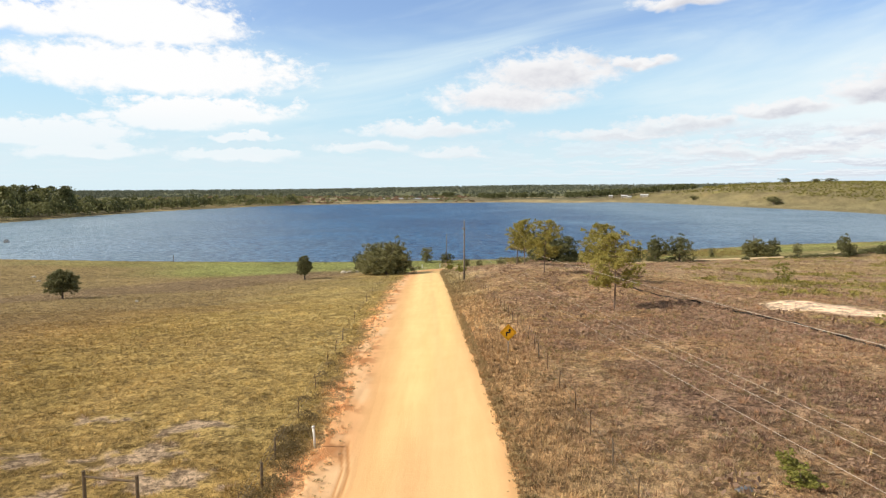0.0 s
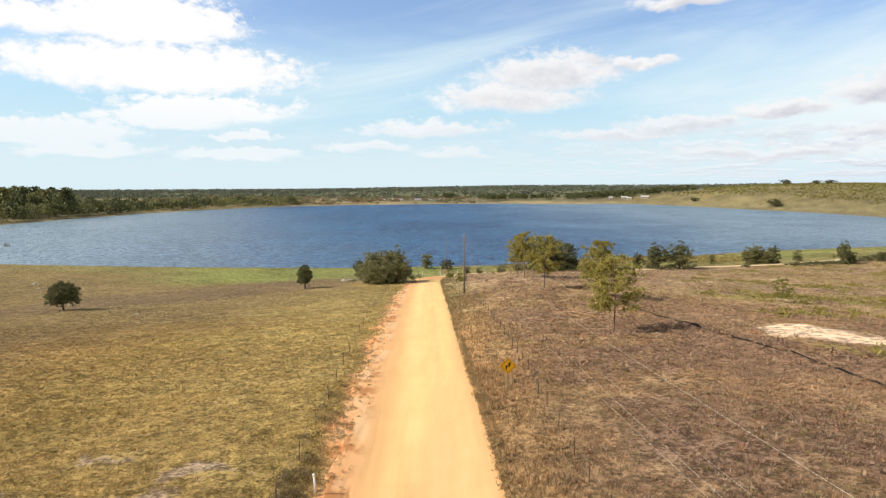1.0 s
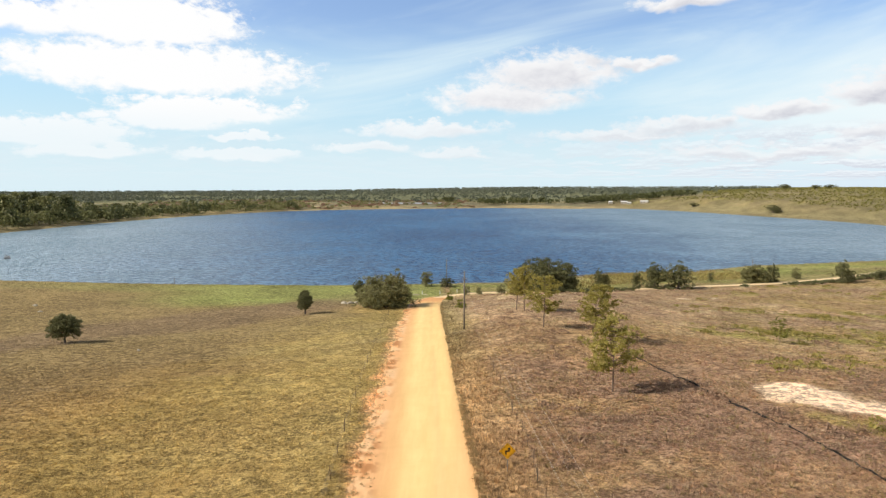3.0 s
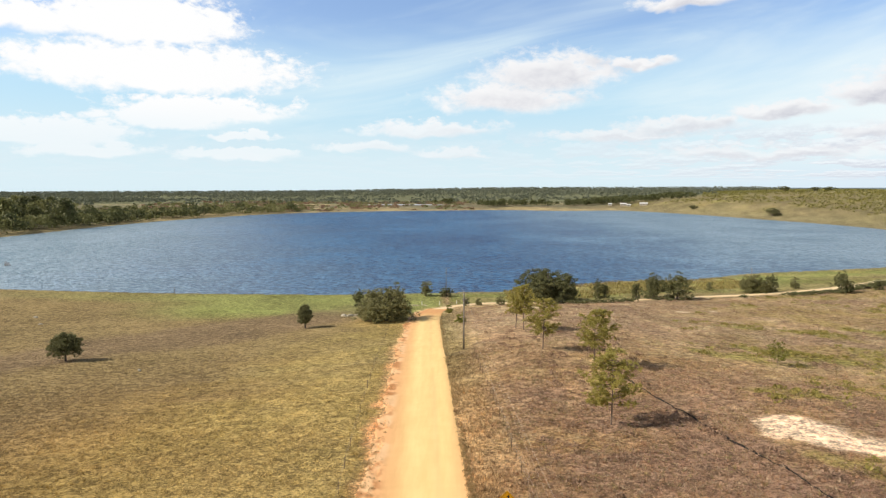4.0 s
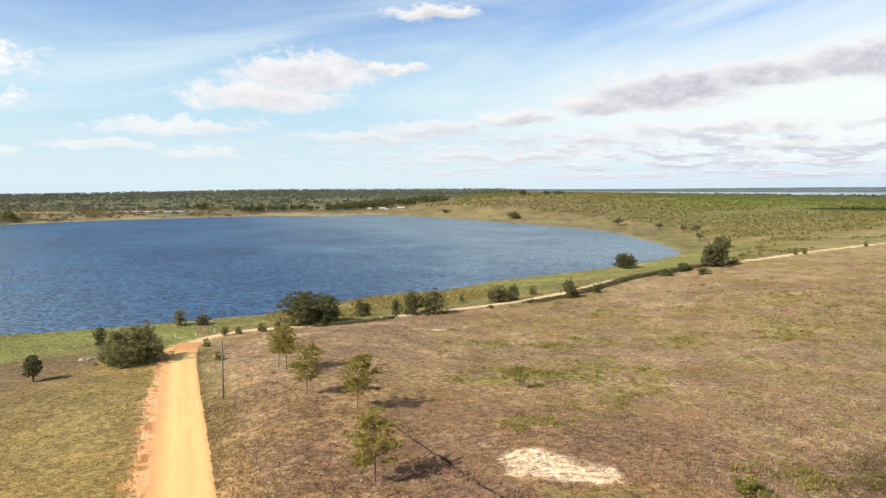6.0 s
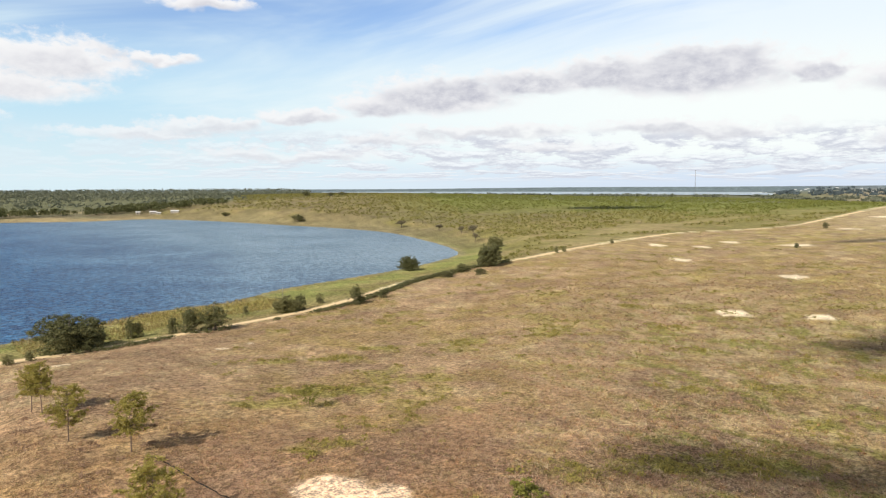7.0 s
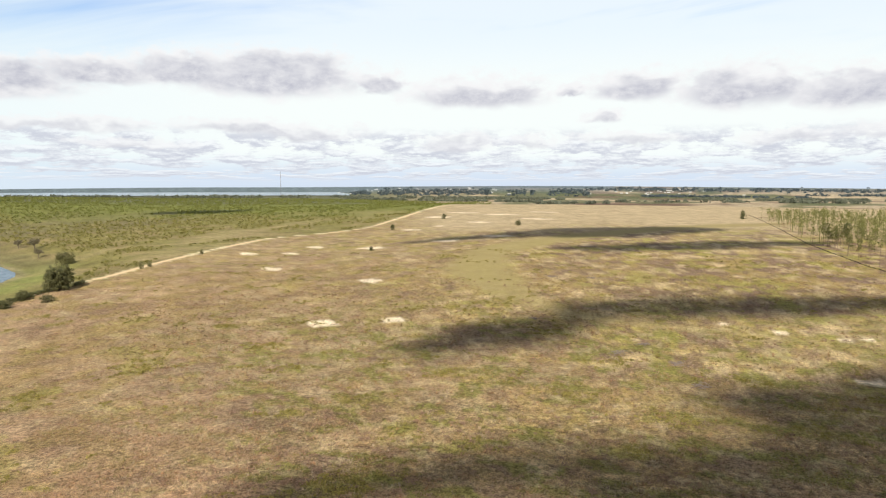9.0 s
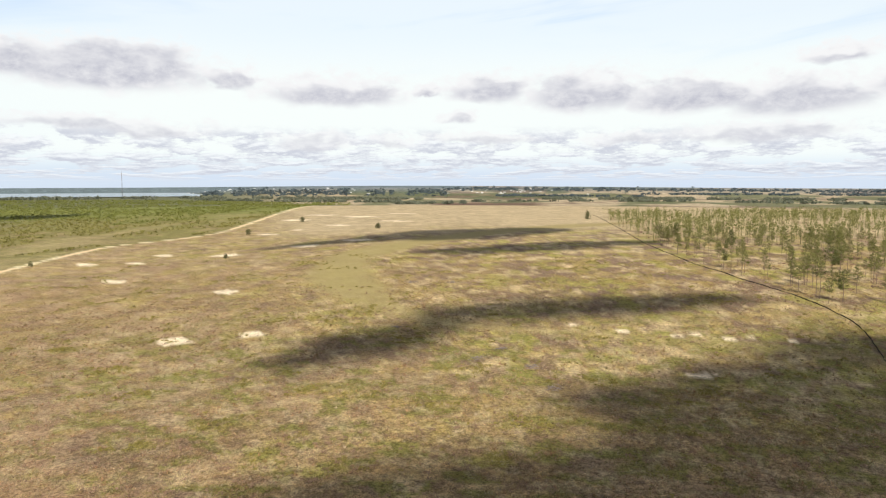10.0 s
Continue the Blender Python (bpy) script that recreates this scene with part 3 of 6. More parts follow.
    heath = blend(heath, np.array((0.225, 0.150, 0.118)), step(0.52, 0.60, cloudy(x, y * 1.8, 5, 73, 3)) * east * 0.6)
    heath = blend(heath, STRAW * 1.12, step(0.56, 0.64, cloudy(x, y * 1.4, 9, 67)) * east * 0.7)
    heath = blend(heath, GREEN * np.array((1.1, 1.1, 1.0)), step(0.58, 0.65, cloudy(x, y * 1.2, 13, 65)) * east * 0.85)
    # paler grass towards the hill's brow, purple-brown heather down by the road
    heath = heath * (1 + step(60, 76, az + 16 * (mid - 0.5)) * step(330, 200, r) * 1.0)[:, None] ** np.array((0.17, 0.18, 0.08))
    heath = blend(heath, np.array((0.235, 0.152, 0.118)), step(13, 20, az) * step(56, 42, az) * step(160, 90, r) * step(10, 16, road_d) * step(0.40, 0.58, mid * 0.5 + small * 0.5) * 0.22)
    # clumps of heather and grass a few metres across on the open hill
    open_hill = step(38, 60, az) * step(30, 60, r) * step(330, 200, r)
    heath = blend(heath, np.array((0.185, 0.118, 0.090)), step(0.54, 0.58, cloudy(x * 1.5, y, 5.0, 75, 3)) * open_hill * 0.5)
    heath = blend(heath, np.array((0.215, 0.200, 0.055)), step(0.57, 0.61, cloudy(x * 1.6, y, 7.0, 77, 3)) * open_hill * 0.85)
    heath = blend(heath, np.array((0.46, 0.36, 0.22)), step(0.60, 0.64, cloudy(x * 1.6, y, 4.0, 81, 3)) * open_hill * 0.55)
    heath = blend(heath, np.array((0.46, 0.355, 0.225)), step(480, 760, r + 200 * (big - 0.5)) * step(66, 74, az))
    heath = blend(heath, np.array((0.265, 0.182, 0.135)), step(0.44, 0.58, cloudy(x, y, 7, 69, 4)) * step(120, 70, r) * step(9, 14, road_d) * 0.75)
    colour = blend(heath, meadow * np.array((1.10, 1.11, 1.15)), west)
    # beyond the track: shore grass, then the young pines
    beyond = (np.interp(x, TRACK[:, 0], TRACK[:, 1]) < y) & (x > 3) & (x < 1500) | (y > 1100)
    lush = blend(SHOREGREEN[None] + 0 * x[:, None], np.array((0.32, 0.285, 0.115)), step(0.42, 0.66, mid))
    lush = blend(lush, np.array((0.185, 0.158, 0.078)), step(200, 330, x + 60 * (mid - 0.5)) * step(380, 470, y) * 0.9 * step(3, 14, sd))
    lush = blend(lush, GREEN, step(0.58, 0.7, cloudy(x, y, 30, 71)) * (1 - 0.85 * step(200, 330, x)))
    lush = blend(lush, np.array((0.225, 0.188, 0.105)), step(480, 700, y) * 0.9)
    young = blend(np.array((0.225, 0.195, 0.073)) + 0 * x[:, None], np.array((0.275, 0.215, 0.105)), step(0.45, 0.62, cloudy(x, y, 26, 79) * 0.6 + mid * 0.4))
    young = blend(young, TAN * 0.95, step(0.58, 0.68, cloudy(x * 0.45, y, 60, 83)) * 0.35)
    young = blend(young, np.array((0.195, 0.160, 0.092)), step(520, 640, y + 80 * (mid - 0.5)) * step(220, 330, x) * step(0.36, 0.52, cloudy(x, y * 1.5, 38, 85) * 0.6 + mid * 0.4) * 0.8)
    young = blend(young, FIRGREEN * 0.95, step(750, 1300, r + 300 * (big - 0.5)) * step(30, 40, az))
    lush = blend(lush, young, step(20, 46, sd + 30 * (mid - 0.5)))
    lush = blend(lush, MUD * 1.5, step(10, 2, sd + 5 * (small - 0.5)) * 0.7)
    colour = np.where(beyond[:, None], lush, colour)
    # over the lake to the west and north
    north = step(0, 40, y - 0.55 * x - 620) * step(17, 12, az)
    far = blend(np.array((0.18, 0.168, 0.105)) + 0 * x[:, None], MUD, step(0.4, 0.6, big))
    far = blend(far, TAN * 0.85, step(0.50, 0.60, cloudy(x, y * 1.6, 150, 93)) * 0.7)
    far = blend(far, TAN * 0.95, step(40, 12, sd + 22 * (mid - 0.5)) * 0.85)
    colour = blend(colour, far, np.maximum(north, step(-250, -330, x)) * (sd > 0))
    # the plain far off
    plain = blend(np.array((0.145, 0.148, 0.085)) + 0 * x[:, None], np.array((0.43, 0.34, 0.235)), step(0.34, 0.44, cloudy(x, y * 0.6, 420, 91)) * step(64, 76, az))
    plain = blend(plain, np.array((0.175, 0.115, 0.085)), step(0.52, 0.58, cloudy(x * 0.5, y, 300, 95)) * step(72, 78, az) * 0.7)
    plain = blend(plain, np.array((0.105, 0.125, 0.060)), step(0.55, 0.6, cloudy(x * 0.5, y, 260, 97)) * step(70, 76, az) * 0.8)
    plain = blend(plain, np.array((0.15, 0.095, 0.072)), step(2450, 2380, r) * step(1900, 2000, r) * step(82, 83.5, az) * step(93, 91, az))
    # aerial haze painted on: the ground turns blue towards the skyline
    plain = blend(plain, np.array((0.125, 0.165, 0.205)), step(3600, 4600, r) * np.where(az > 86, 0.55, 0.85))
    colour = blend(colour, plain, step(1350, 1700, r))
    # trodden sand and bare patches
    for cx, cy, a, b, turn in SANDS:
        c, s = math.cos(radians(turn)), math.sin(radians(turn))
        u, v = ((x - cx) * c + (y - cy) * s) / a, ((y - cy) * c - (x - cx) * s) / b
        grow = 1.0 - u * u - v * v + 1.5 * (cloudy(x, y, max(b, 2.0) * 0.8, 101) - 0.5)
        if cx < 0:                                             # grass clumps break up the worn ground
            grow = grow * 0.8 - 4.2 * (cloudy(x, y, 1.0, 103, 3) - 0.44)
        colour = blend(colour, np.array((0.82, 0.675, 0.50)) if cx > 0 else np.array((0.47, 0.375, 0.285)), step(0.0, 0.45, grow) * (0.95 if cx > 0 else 0.8))
    colour = blend(colour, np.array((0.78, 0.50, 0.27)), step(7.9, 6.0, road_d + 3.0 * (small - 0.5) + 1.6 * step(110, 190, y)) * west * step(240, 215, y))
    colour = blend(colour, SANDY * 0.9, step(3.2, 2.0, track_d + 1.5 * (small - 0.5)))
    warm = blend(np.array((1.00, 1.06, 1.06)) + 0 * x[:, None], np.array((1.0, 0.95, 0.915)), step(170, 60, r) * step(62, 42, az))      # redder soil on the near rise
    lane = step(1.25, 0.55, lane_reach(x, y) + 0.5 * (mid - 0.5)) * (0.55 + 0.45 * step(235, 300, x))
    colour = blend(colour, np.array((0.345, 0.272, 0.120)), lane * 0.9)
    grain = np.where(west > 0.5, 0.42, 0.60) * (1 - 0.7 * lane)
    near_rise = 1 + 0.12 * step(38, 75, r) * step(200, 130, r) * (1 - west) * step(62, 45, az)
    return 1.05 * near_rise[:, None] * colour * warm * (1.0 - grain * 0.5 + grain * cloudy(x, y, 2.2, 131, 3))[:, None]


# the ground: one sheet to the skyline, finer about the road
bearings = np.concatenate([np.linspace(-42, 122, 500), np.linspace(122, 318, 90)[1:-1]])
reach = np.concatenate([[2.0], np.geomspace(8, 22, 14), np.geomspace(22, 120, 150)[1:], np.geomspace(120, 1300, 150)[1:], np.geomspace(1300, 4930, 60)[1:]])
ba, rr = np.meshgrid(np.radians(bearings), reach)
gx, gy = (rr * np.sin(ba)).ravel(), (rr * np.cos(ba)).ravel()
gsd = shore_distance(gx, gy)
gz = surface(gx, gy, gsd)
gx, gy, gz = np.append(gx, 0), np.append(gy, 0), np.append(gz, ground_at(0, 0))
na, nr = len(bearings), len(reach)
q = np.arange(na * nr).reshape(nr, na)
quads = np.stack([q[:-1], np.roll(q[:-1], -1, 1), np.roll(q[1:], -1, 1), q[1:]], -1)[..., ::-1].reshape(-1, 4)
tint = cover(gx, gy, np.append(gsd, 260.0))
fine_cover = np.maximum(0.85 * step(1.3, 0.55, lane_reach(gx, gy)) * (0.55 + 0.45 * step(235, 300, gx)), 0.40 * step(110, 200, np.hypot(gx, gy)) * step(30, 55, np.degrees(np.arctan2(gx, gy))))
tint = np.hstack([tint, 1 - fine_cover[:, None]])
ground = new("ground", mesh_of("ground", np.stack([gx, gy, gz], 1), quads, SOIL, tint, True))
tagged(ground, "dry pasture, brown heath and sandy patches falling to a lake", "ground", kind="structure")


def ribbon(line, half, lift, across=9, crown=0.06):
    """A strip of packed earth that follows the ground, slightly higher in the middle."""
    line = np.asarray(line)
    way_ = np.gradient(line, axis=0)
    way_ /= np.linalg.norm(way_, axis=1)[:, None]
    side = np.stack([way_[:, 1], -way_[:, 0]], 1)
    u = np.linspace(-1, 1, across)
    wob = 1 + 0.14 * (cloudy(line[:, 0], line[:, 1], 9, 171, 3) - 0.5) + 0.04 * (cloudy(line[:, 0], line[:, 1], 1.6, 173, 2) - 0.5)
    p = line[:, None] + side[:, None] * (u[None, :, None] * half * wob[:, None, None])
    x, y = p[..., 0].ravel(), p[..., 1].ravel()
    z = ground_height(x, y) + lift + crown * (1 - np.tile(u, len(line)) ** 2) - 0.14 * (np.tile(u, len(line)) > 0.99)
    k = np.arange(len(x)).reshape(len(line), across)
    return x, y, z, np.tile(u, len(line)), np.stack([k[:-1, :-1], k[:-1, 1:], k[1:, 1:], k[1:, :-1]], -1).reshape(-1, 4)


def dense(line, gap):
    d = np.concatenate([[0], np.cumsum(np.linalg.norm(np.diff(line, axis=0), axis=1))])
    s = np.arange(0, d[-1], gap)
    return np.stack([np.interp(s, d, line[:, 0]), np.interp(s, d, line[:, 1])], 1)


rx, ry, rz, ru, faces = ribbon(dense(ROAD, 1.0), ROAD_HALF, 0.0, 15)
edge = step(0.62, 1.05, np.abs(ru + 0.02) + 0.35 * (cloudy(rx * 3, ry * 0.25, 6, 181, 3) - 0.5))
ruts = step(0.16, 0.0, np.abs(ru - 0.26 + 0.12 * (cloudy(rx * 0, ry, 30, 183, 2) - 0.5))) * (0.35 + 0.65 * step(0.4, 0.6, cloudy(rx * 0.4, ry * 0.3, 6, 185, 3)))
road_tint = blend(np.array((0.80, 0.585, 0.270)) + 0 * rx[:, None], np.array((0.79, 0.485, 0.240)), step(60, 34, ry - 26 * ru) * 0.85)
road_tint = blend(road_tint, np.array((0.84, 0.655, 0.310)), step(0.30, 0.05, np.abs(ru + 0.36)) * step(34, 52, ry) * 0.7)
road_tint = blend(road_tint, np.array((0.75, 0.465, 0.235)), ruts * 0.5)
road_tint = blend(road_tint, np.array((0.77, 0.475, 0.225)), np.where(ru < 0, step(-0.55, -0.98, ru + 0.2 * (cloudy(rx * 2, ry * 0.3, 5, 187, 3) - 0.5)), edge * 0.5))
road_tint = blend(road_tint, np.array((0.62, 0.30, 0.13)), step(190, 212, ry) * 0.8)
tagged(new("road", mesh_of("road", np.stack([rx, ry, rz], 1), faces, CLAY, road_tint, True)), "straight unpaved road of yellow and orange clay", "road", kind="structure")
rx, ry, rz, ru, faces = ribbon(dense(TRACK, 3.0), TRACK_HALF, 0.05, 7, 0.04)
track_tint = blend(np.array((0.80, 0.64, 0.40)) + 0 * rx[:, None], np.array((0.50, 0.36, 0.20)), step(0.5, 1.0, np.abs(ru)) * 0.6)
tagged(new("road_track", mesh_of("road_track", np.stack([rx, ry, rz], 1), faces, CLAY, track_tint, True)), "pale sandy track along the lake and over the hill", "track", kind="structure")


# the graded edge of the road: a crumbled shoulder of orange clay on the pasture side
edge_line = dense(ROAD[(ROAD[:, 1] > 14) & (ROAD[:, 1] < 216)], 0.35)
way_ = np.gradient(edge_line, axis=0)
way_ /= np.linalg.norm(way_, axis=1)[:, None]
left = np.stack([-way_[:, 1], way_[:, 0]], 1)
cols = np.linspace(-0.5, 4.1, 40)
p_ = edge_line[:, None] + left[:, None] * (ROAD_HALF + cols)[None, :, None]
x_, y_ = p_[..., 0].ravel(), p_[..., 1].ravel()
u_ = np.tile(cols, len(edge_line))
limit = 0.9 + 3.0 * cloudy(x_, y_ * 0.6, 3.5, 191, 4)
gully = -0.035 * step(0.52, 0.64, cloudy(x_ * 1.5, y_ * 0.35, 1.6, 195, 3)) * step(0.5, 1.2, u_)
clod = cloudy(x_, y_ * 0.6, 1.1, 197, 4)
swing = 0.55 + 0.10 * np.sin(y_ * 0.55) + 0.30 * step(31, 36, y_)
tyre = (np.maximum(step(0.13, 0.03, np.abs(u_ - swing)), step(0.10, 0.02, np.abs(u_ - swing - 0.32)))) * step(37, 35, y_)
z_ = surface(x_, y_) + 0.07 + gully - 0.04 * tyre + 0.06 * (clod - 0.5) * step(0.2, 1.0, u_) - 0.25 * step(-0.35, 0.25, u_ - limit) - 0.10 * step(0.0, -0.4, u_)
k_ = np.arange(len(x_)).reshape(len(edge_line), len(cols))
f = np.stack([k_[:-1, :-1], k_[1:, :-1], k_[1:, 1:], k_[:-1, 1:]], -1).reshape(-1, 4)
shoulder_tint = blend(np.array((0.78, 0.455, 0.225)) + 0 * x_[:, None], np.array((0.50, 0.245, 0.105)), step(0.47, 0.60, clod) * (0.35 + 0.65 * step(0.4, 1.6, u_)))
shoulder_tint = blend(shoulder_tint, np.array((0.83, 0.58, 0.34)), step(0.5, 0.66, cloudy(x_, y_ * 0.5, 2.6, 199, 3)) * 0.7)
shoulder_tint = blend(shoulder_tint, np.array((0.77, 0.475, 0.225)), step(1.0, 0.1, u_) * 0.9)
shoulder_tint = blend(shoulder_tint, np.array((0.50, 0.24, 0.09)), tyre * 0.8)
tagged(new("road_shoulder", mesh_of("road_shoulder", np.stack([x_, y_, z_], 1), f, CLAY, shoulder_tint, True)), "crumbled shoulder of orange clay along the road", "road shoulder", kind="structure")


def sheet(name, outline, z, mat, label):
    bm = bmesh.new()
    bm.faces.new([bm.verts.new((x, y, z)) for x, y in outline])
    bmesh.ops.triangulate(bm, faces=bm.faces[:])
    bmesh.ops.recalc_face_normals(bm, faces=bm.faces[:])
    if bm.faces[:][0].normal.z < 0:
        bmesh.ops.reverse_faces(bm, faces=bm.faces[:])
    return tagged(new(name, from_bm(name, bm, mat, False)), label, "lake", kind="structure")


centre = SHORELINE.mean(0)
far_lake = [(r * math.sin(radians(a)), r * math.cos(radians(a))) for r, sweep in ((3280, range(28, 67, 3)), (4800, range(64, 27, -3))) for a in sweep]
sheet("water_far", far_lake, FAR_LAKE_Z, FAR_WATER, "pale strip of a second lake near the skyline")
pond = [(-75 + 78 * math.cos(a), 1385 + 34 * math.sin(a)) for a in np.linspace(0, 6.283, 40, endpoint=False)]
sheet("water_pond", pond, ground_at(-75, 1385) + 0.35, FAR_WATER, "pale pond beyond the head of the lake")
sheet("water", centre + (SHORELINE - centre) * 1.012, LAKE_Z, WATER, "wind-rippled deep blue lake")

# ---------------------------------------------------------------- scraps of cumulus overhead, whose shade drifts on the hill
CLOUD = mottled("cloud", (0.80, 0.80, 0.82), (0.90, 0.90, 0.90), 0.02, 1.0, 0.0)
CLOUD_HEIGHT = 950.0


def cloud(x, y, long, deep, turn, seed):
    """A ragged flat-bottomed scrap of cloud in the sun's way from the place (x, y)."""
    r = np.random.default_rng(seed)
    bm = bmesh.new()
    for _ in range(int(46 + long * 0.6)):
        a, k = r.random() * 6.283, math.sqrt(r.random())
        px, py = math.cos(a) * k * long, math.sin(a) * k * deep * (1 - 0.4 * abs(math.cos(a) * k))
        size = deep * (0.26 + 0.30 * r.random()) * (1.15 - 0.7 * k)
        puff = bmesh.ops.create_icosphere(bm, subdivisions=2, radius=size, matrix=pose(px, py, size * 0.5) @ Matrix.Diagonal((1.5, 1.0, 0.6, 1)))
        for vert in puff["verts"]:
            vert.co *= 1.0 + 0.0004 * long * noise.noise(vert.co * (3.0 / max(deep, 1)))
            vert.co.z = max(vert.co.z, 0.0)
    ob = new("cloud", from_bm("cloud", bm, CLOUD))
    z = ground_at(x, y)
    ob.matrix_world = pose(*(Vector((x, y, z)) + SUN_WAY * (CLOUD_HEIGHT / SUN_WAY.z)), 0, 0, turn)
    return tagged(ob, "ragged white scrap of cumulus high over the hill", "cloud", "clouds", "structure")


# the place that each one shades, half length, half depth, turn
HILL_SHADE = [(206, 47, 40, 17, -40), (232, 28, 24, 12, -40), (256, -4, 46, 18, -70), (260, -36, 28, 18, -75), (266, -66, 22, 17, -70), (512, 128, 72, 18, -58), (574, 46, 105, 48, -54), (468, -18, 98, 27, -64), (206, -90, 26, 12, -60), (900, 700, 90, 40, -20)]
NEAR_SHADE = [(97, 34, 20, 10, -50), (86, 52, 14, 7, -50), (112, 12, 24, 12, -70), (102, -12, 28, 15, -88), (114, -36, 36, 20, -100), (152, -74, 54, 36, -40), (122, -62, 48, 30, -62), (150, -48, 28, 14, -70), (158, -28, 24, 13, -70), (178, -106, 52, 30, -50)]
for k, spot in enumerate(HILL_SHADE + NEAR_SHADE):
    cloud(*spot, 300 + k)

# ---------------------------------------------------------------- plants
rng = np.random.default_rng(7)


def scatter_leaves(centres, size, count, spread, flat=0.75, up=0.25):
    """Loose leaf shapes (four corners each) round every centre: corners and faces."""
    c = np.repeat(np.asarray(centres, float), count, axis=0)
    n = len(c)
    way_ = rng.normal(size=(n, 3))
    way_ /= np.linalg.norm(way_, axis=1)[:, None]
    reach_ = spread if np.isscalar(spread) else np.repeat(spread, count)[:, None]
    mid = c + way_ * reach_ * (0.45 + 0.55 * rng.random((n, 1))) * np.array([1, 1, flat])
    a = rng.normal(size=(n, 3))
    a -= way_ * (a * way_).sum(1)[:, None] * 0.5
    a /= np.linalg.norm(a, axis=1)[:, None]
    b = np.cross(way_ + np.array([0, 0, up]), a)
    b /= np.linalg.norm(b, axis=1)[:, None] + 1e-9
    s = size * (0.6 + 0.8 * rng.random((n, 1)))
    verts = np.stack([mid - a * s, mid - b * s * 0.55, mid + a * s, mid + b * s * 0.55], 1).reshape(-1, 3)
    return verts, np.arange(n * 4).reshape(n, 4)


def crown_centres(count, wide, low, high, lumps=7, hollow=0.45):
    """Middles of leaf clumps in an uneven crown made of a few great lobes."""
    out, wide = [], wide * 1.16
    tall = high - low
    bush = low < 0.1 * high
    levels = (0.12, 0.62) if bush else (0.3, 0.7)
    lobes = [(rng.uniform(-0.3, 0.3) * wide, rng.uniform(-0.3, 0.3) * wide, low + tall * rng.uniform(*levels), rng.uniform(0.22, 0.34)) for _ in range(lumps)]
    if not lumps:                                          # one even dome
        lobes = [(0, 0, low + tall * 0.42, 0.52), (0, 0, low + tall * 0.30, 0.50)]
    lobes += [(0, 0, low + tall * 0.62, 0.34), (0, 0, low + tall * (0.2 if bush else 0.45), 0.42)]
    while len(out) < count:
        x, y, z, s = lobes[rng.integers(len(lobes))]
        d = rng.normal(size=3)
        d /= np.linalg.norm(d)
        k = hollow + (1 - hollow) * rng.random()
        p = np.array([x, y, z]) + d * k * s * np.array([wide, wide, tall * 0.95])
        if low <= p[2] <= high:
            out.append(p)
    return np.array(out)


def limbs_mesh(name, height, radius, centres, mat, forks=9, lean=0.05, start=0.35):
    """A tapered trunk with limbs that run out into the crown."""
    bm = bmesh.new()
    top = Vector((rng.normal() * lean * height, rng.normal() * lean * height, height))
    trunk = [Vector((0, 0, -0.25)), Vector((0, 0, 0.02 * height)), Vector((rng.normal() * 0.02 * height, rng.normal() * 0.02 * height, height * 0.5)), top]
    tube(bm, trunk, [radius * 1.5, radius, radius * 0.62, radius * 0.12], 7)
    for k in rng.choice(len(centres), min(forks, len(centres)), replace=False):
        tip = Vector(centres[k])
        f = min(max(start + 0.5 * rng.random() * (tip.z / height), 0.12), 0.93)
        foot = trunk[1].lerp(trunk[3], f) if f > 0.5 else trunk[1].lerp(trunk[2], f * 2)
        foot.z = min(foot.z, tip.z)
        mid = foot.lerp(tip, 0.5) + Vector((0, 0, -0.06 * height * rng.random()))
        tube(bm, [foot, mid, tip], [radius * 0.42, radius * 0.27, radius * 0.07], 5)
    return from_bm(name, bm, mat)


def broadleaf(label, mat, height, wide, low=0.2, clumps=120, leaves=26, leaf=0.16, spread=0.55, name="tree", category="tree", trunk=0.035, at=(0, 0, 0), lumps=9):
    """A leafy tree or bush: trunk with limbs, and a crown of many leaves."""
    t = thing(name, label, category)
    centres = crown_centres(clumps, wide, low * height, height, lumps)
    part("trunk", limbs_mesh("trunk", height * 0.85, max(height * trunk, 0.05), centres, OAK_BARK), t)
    v, f = scatter_leaves(centres, leaf, leaves, spread)
    v[:, 2] = np.maximum(v[:, 2], 0.05)
    part("crown", mesh_of("crown", v, f, mat), t)
    t.matrix_world = pose(*at)
    return t


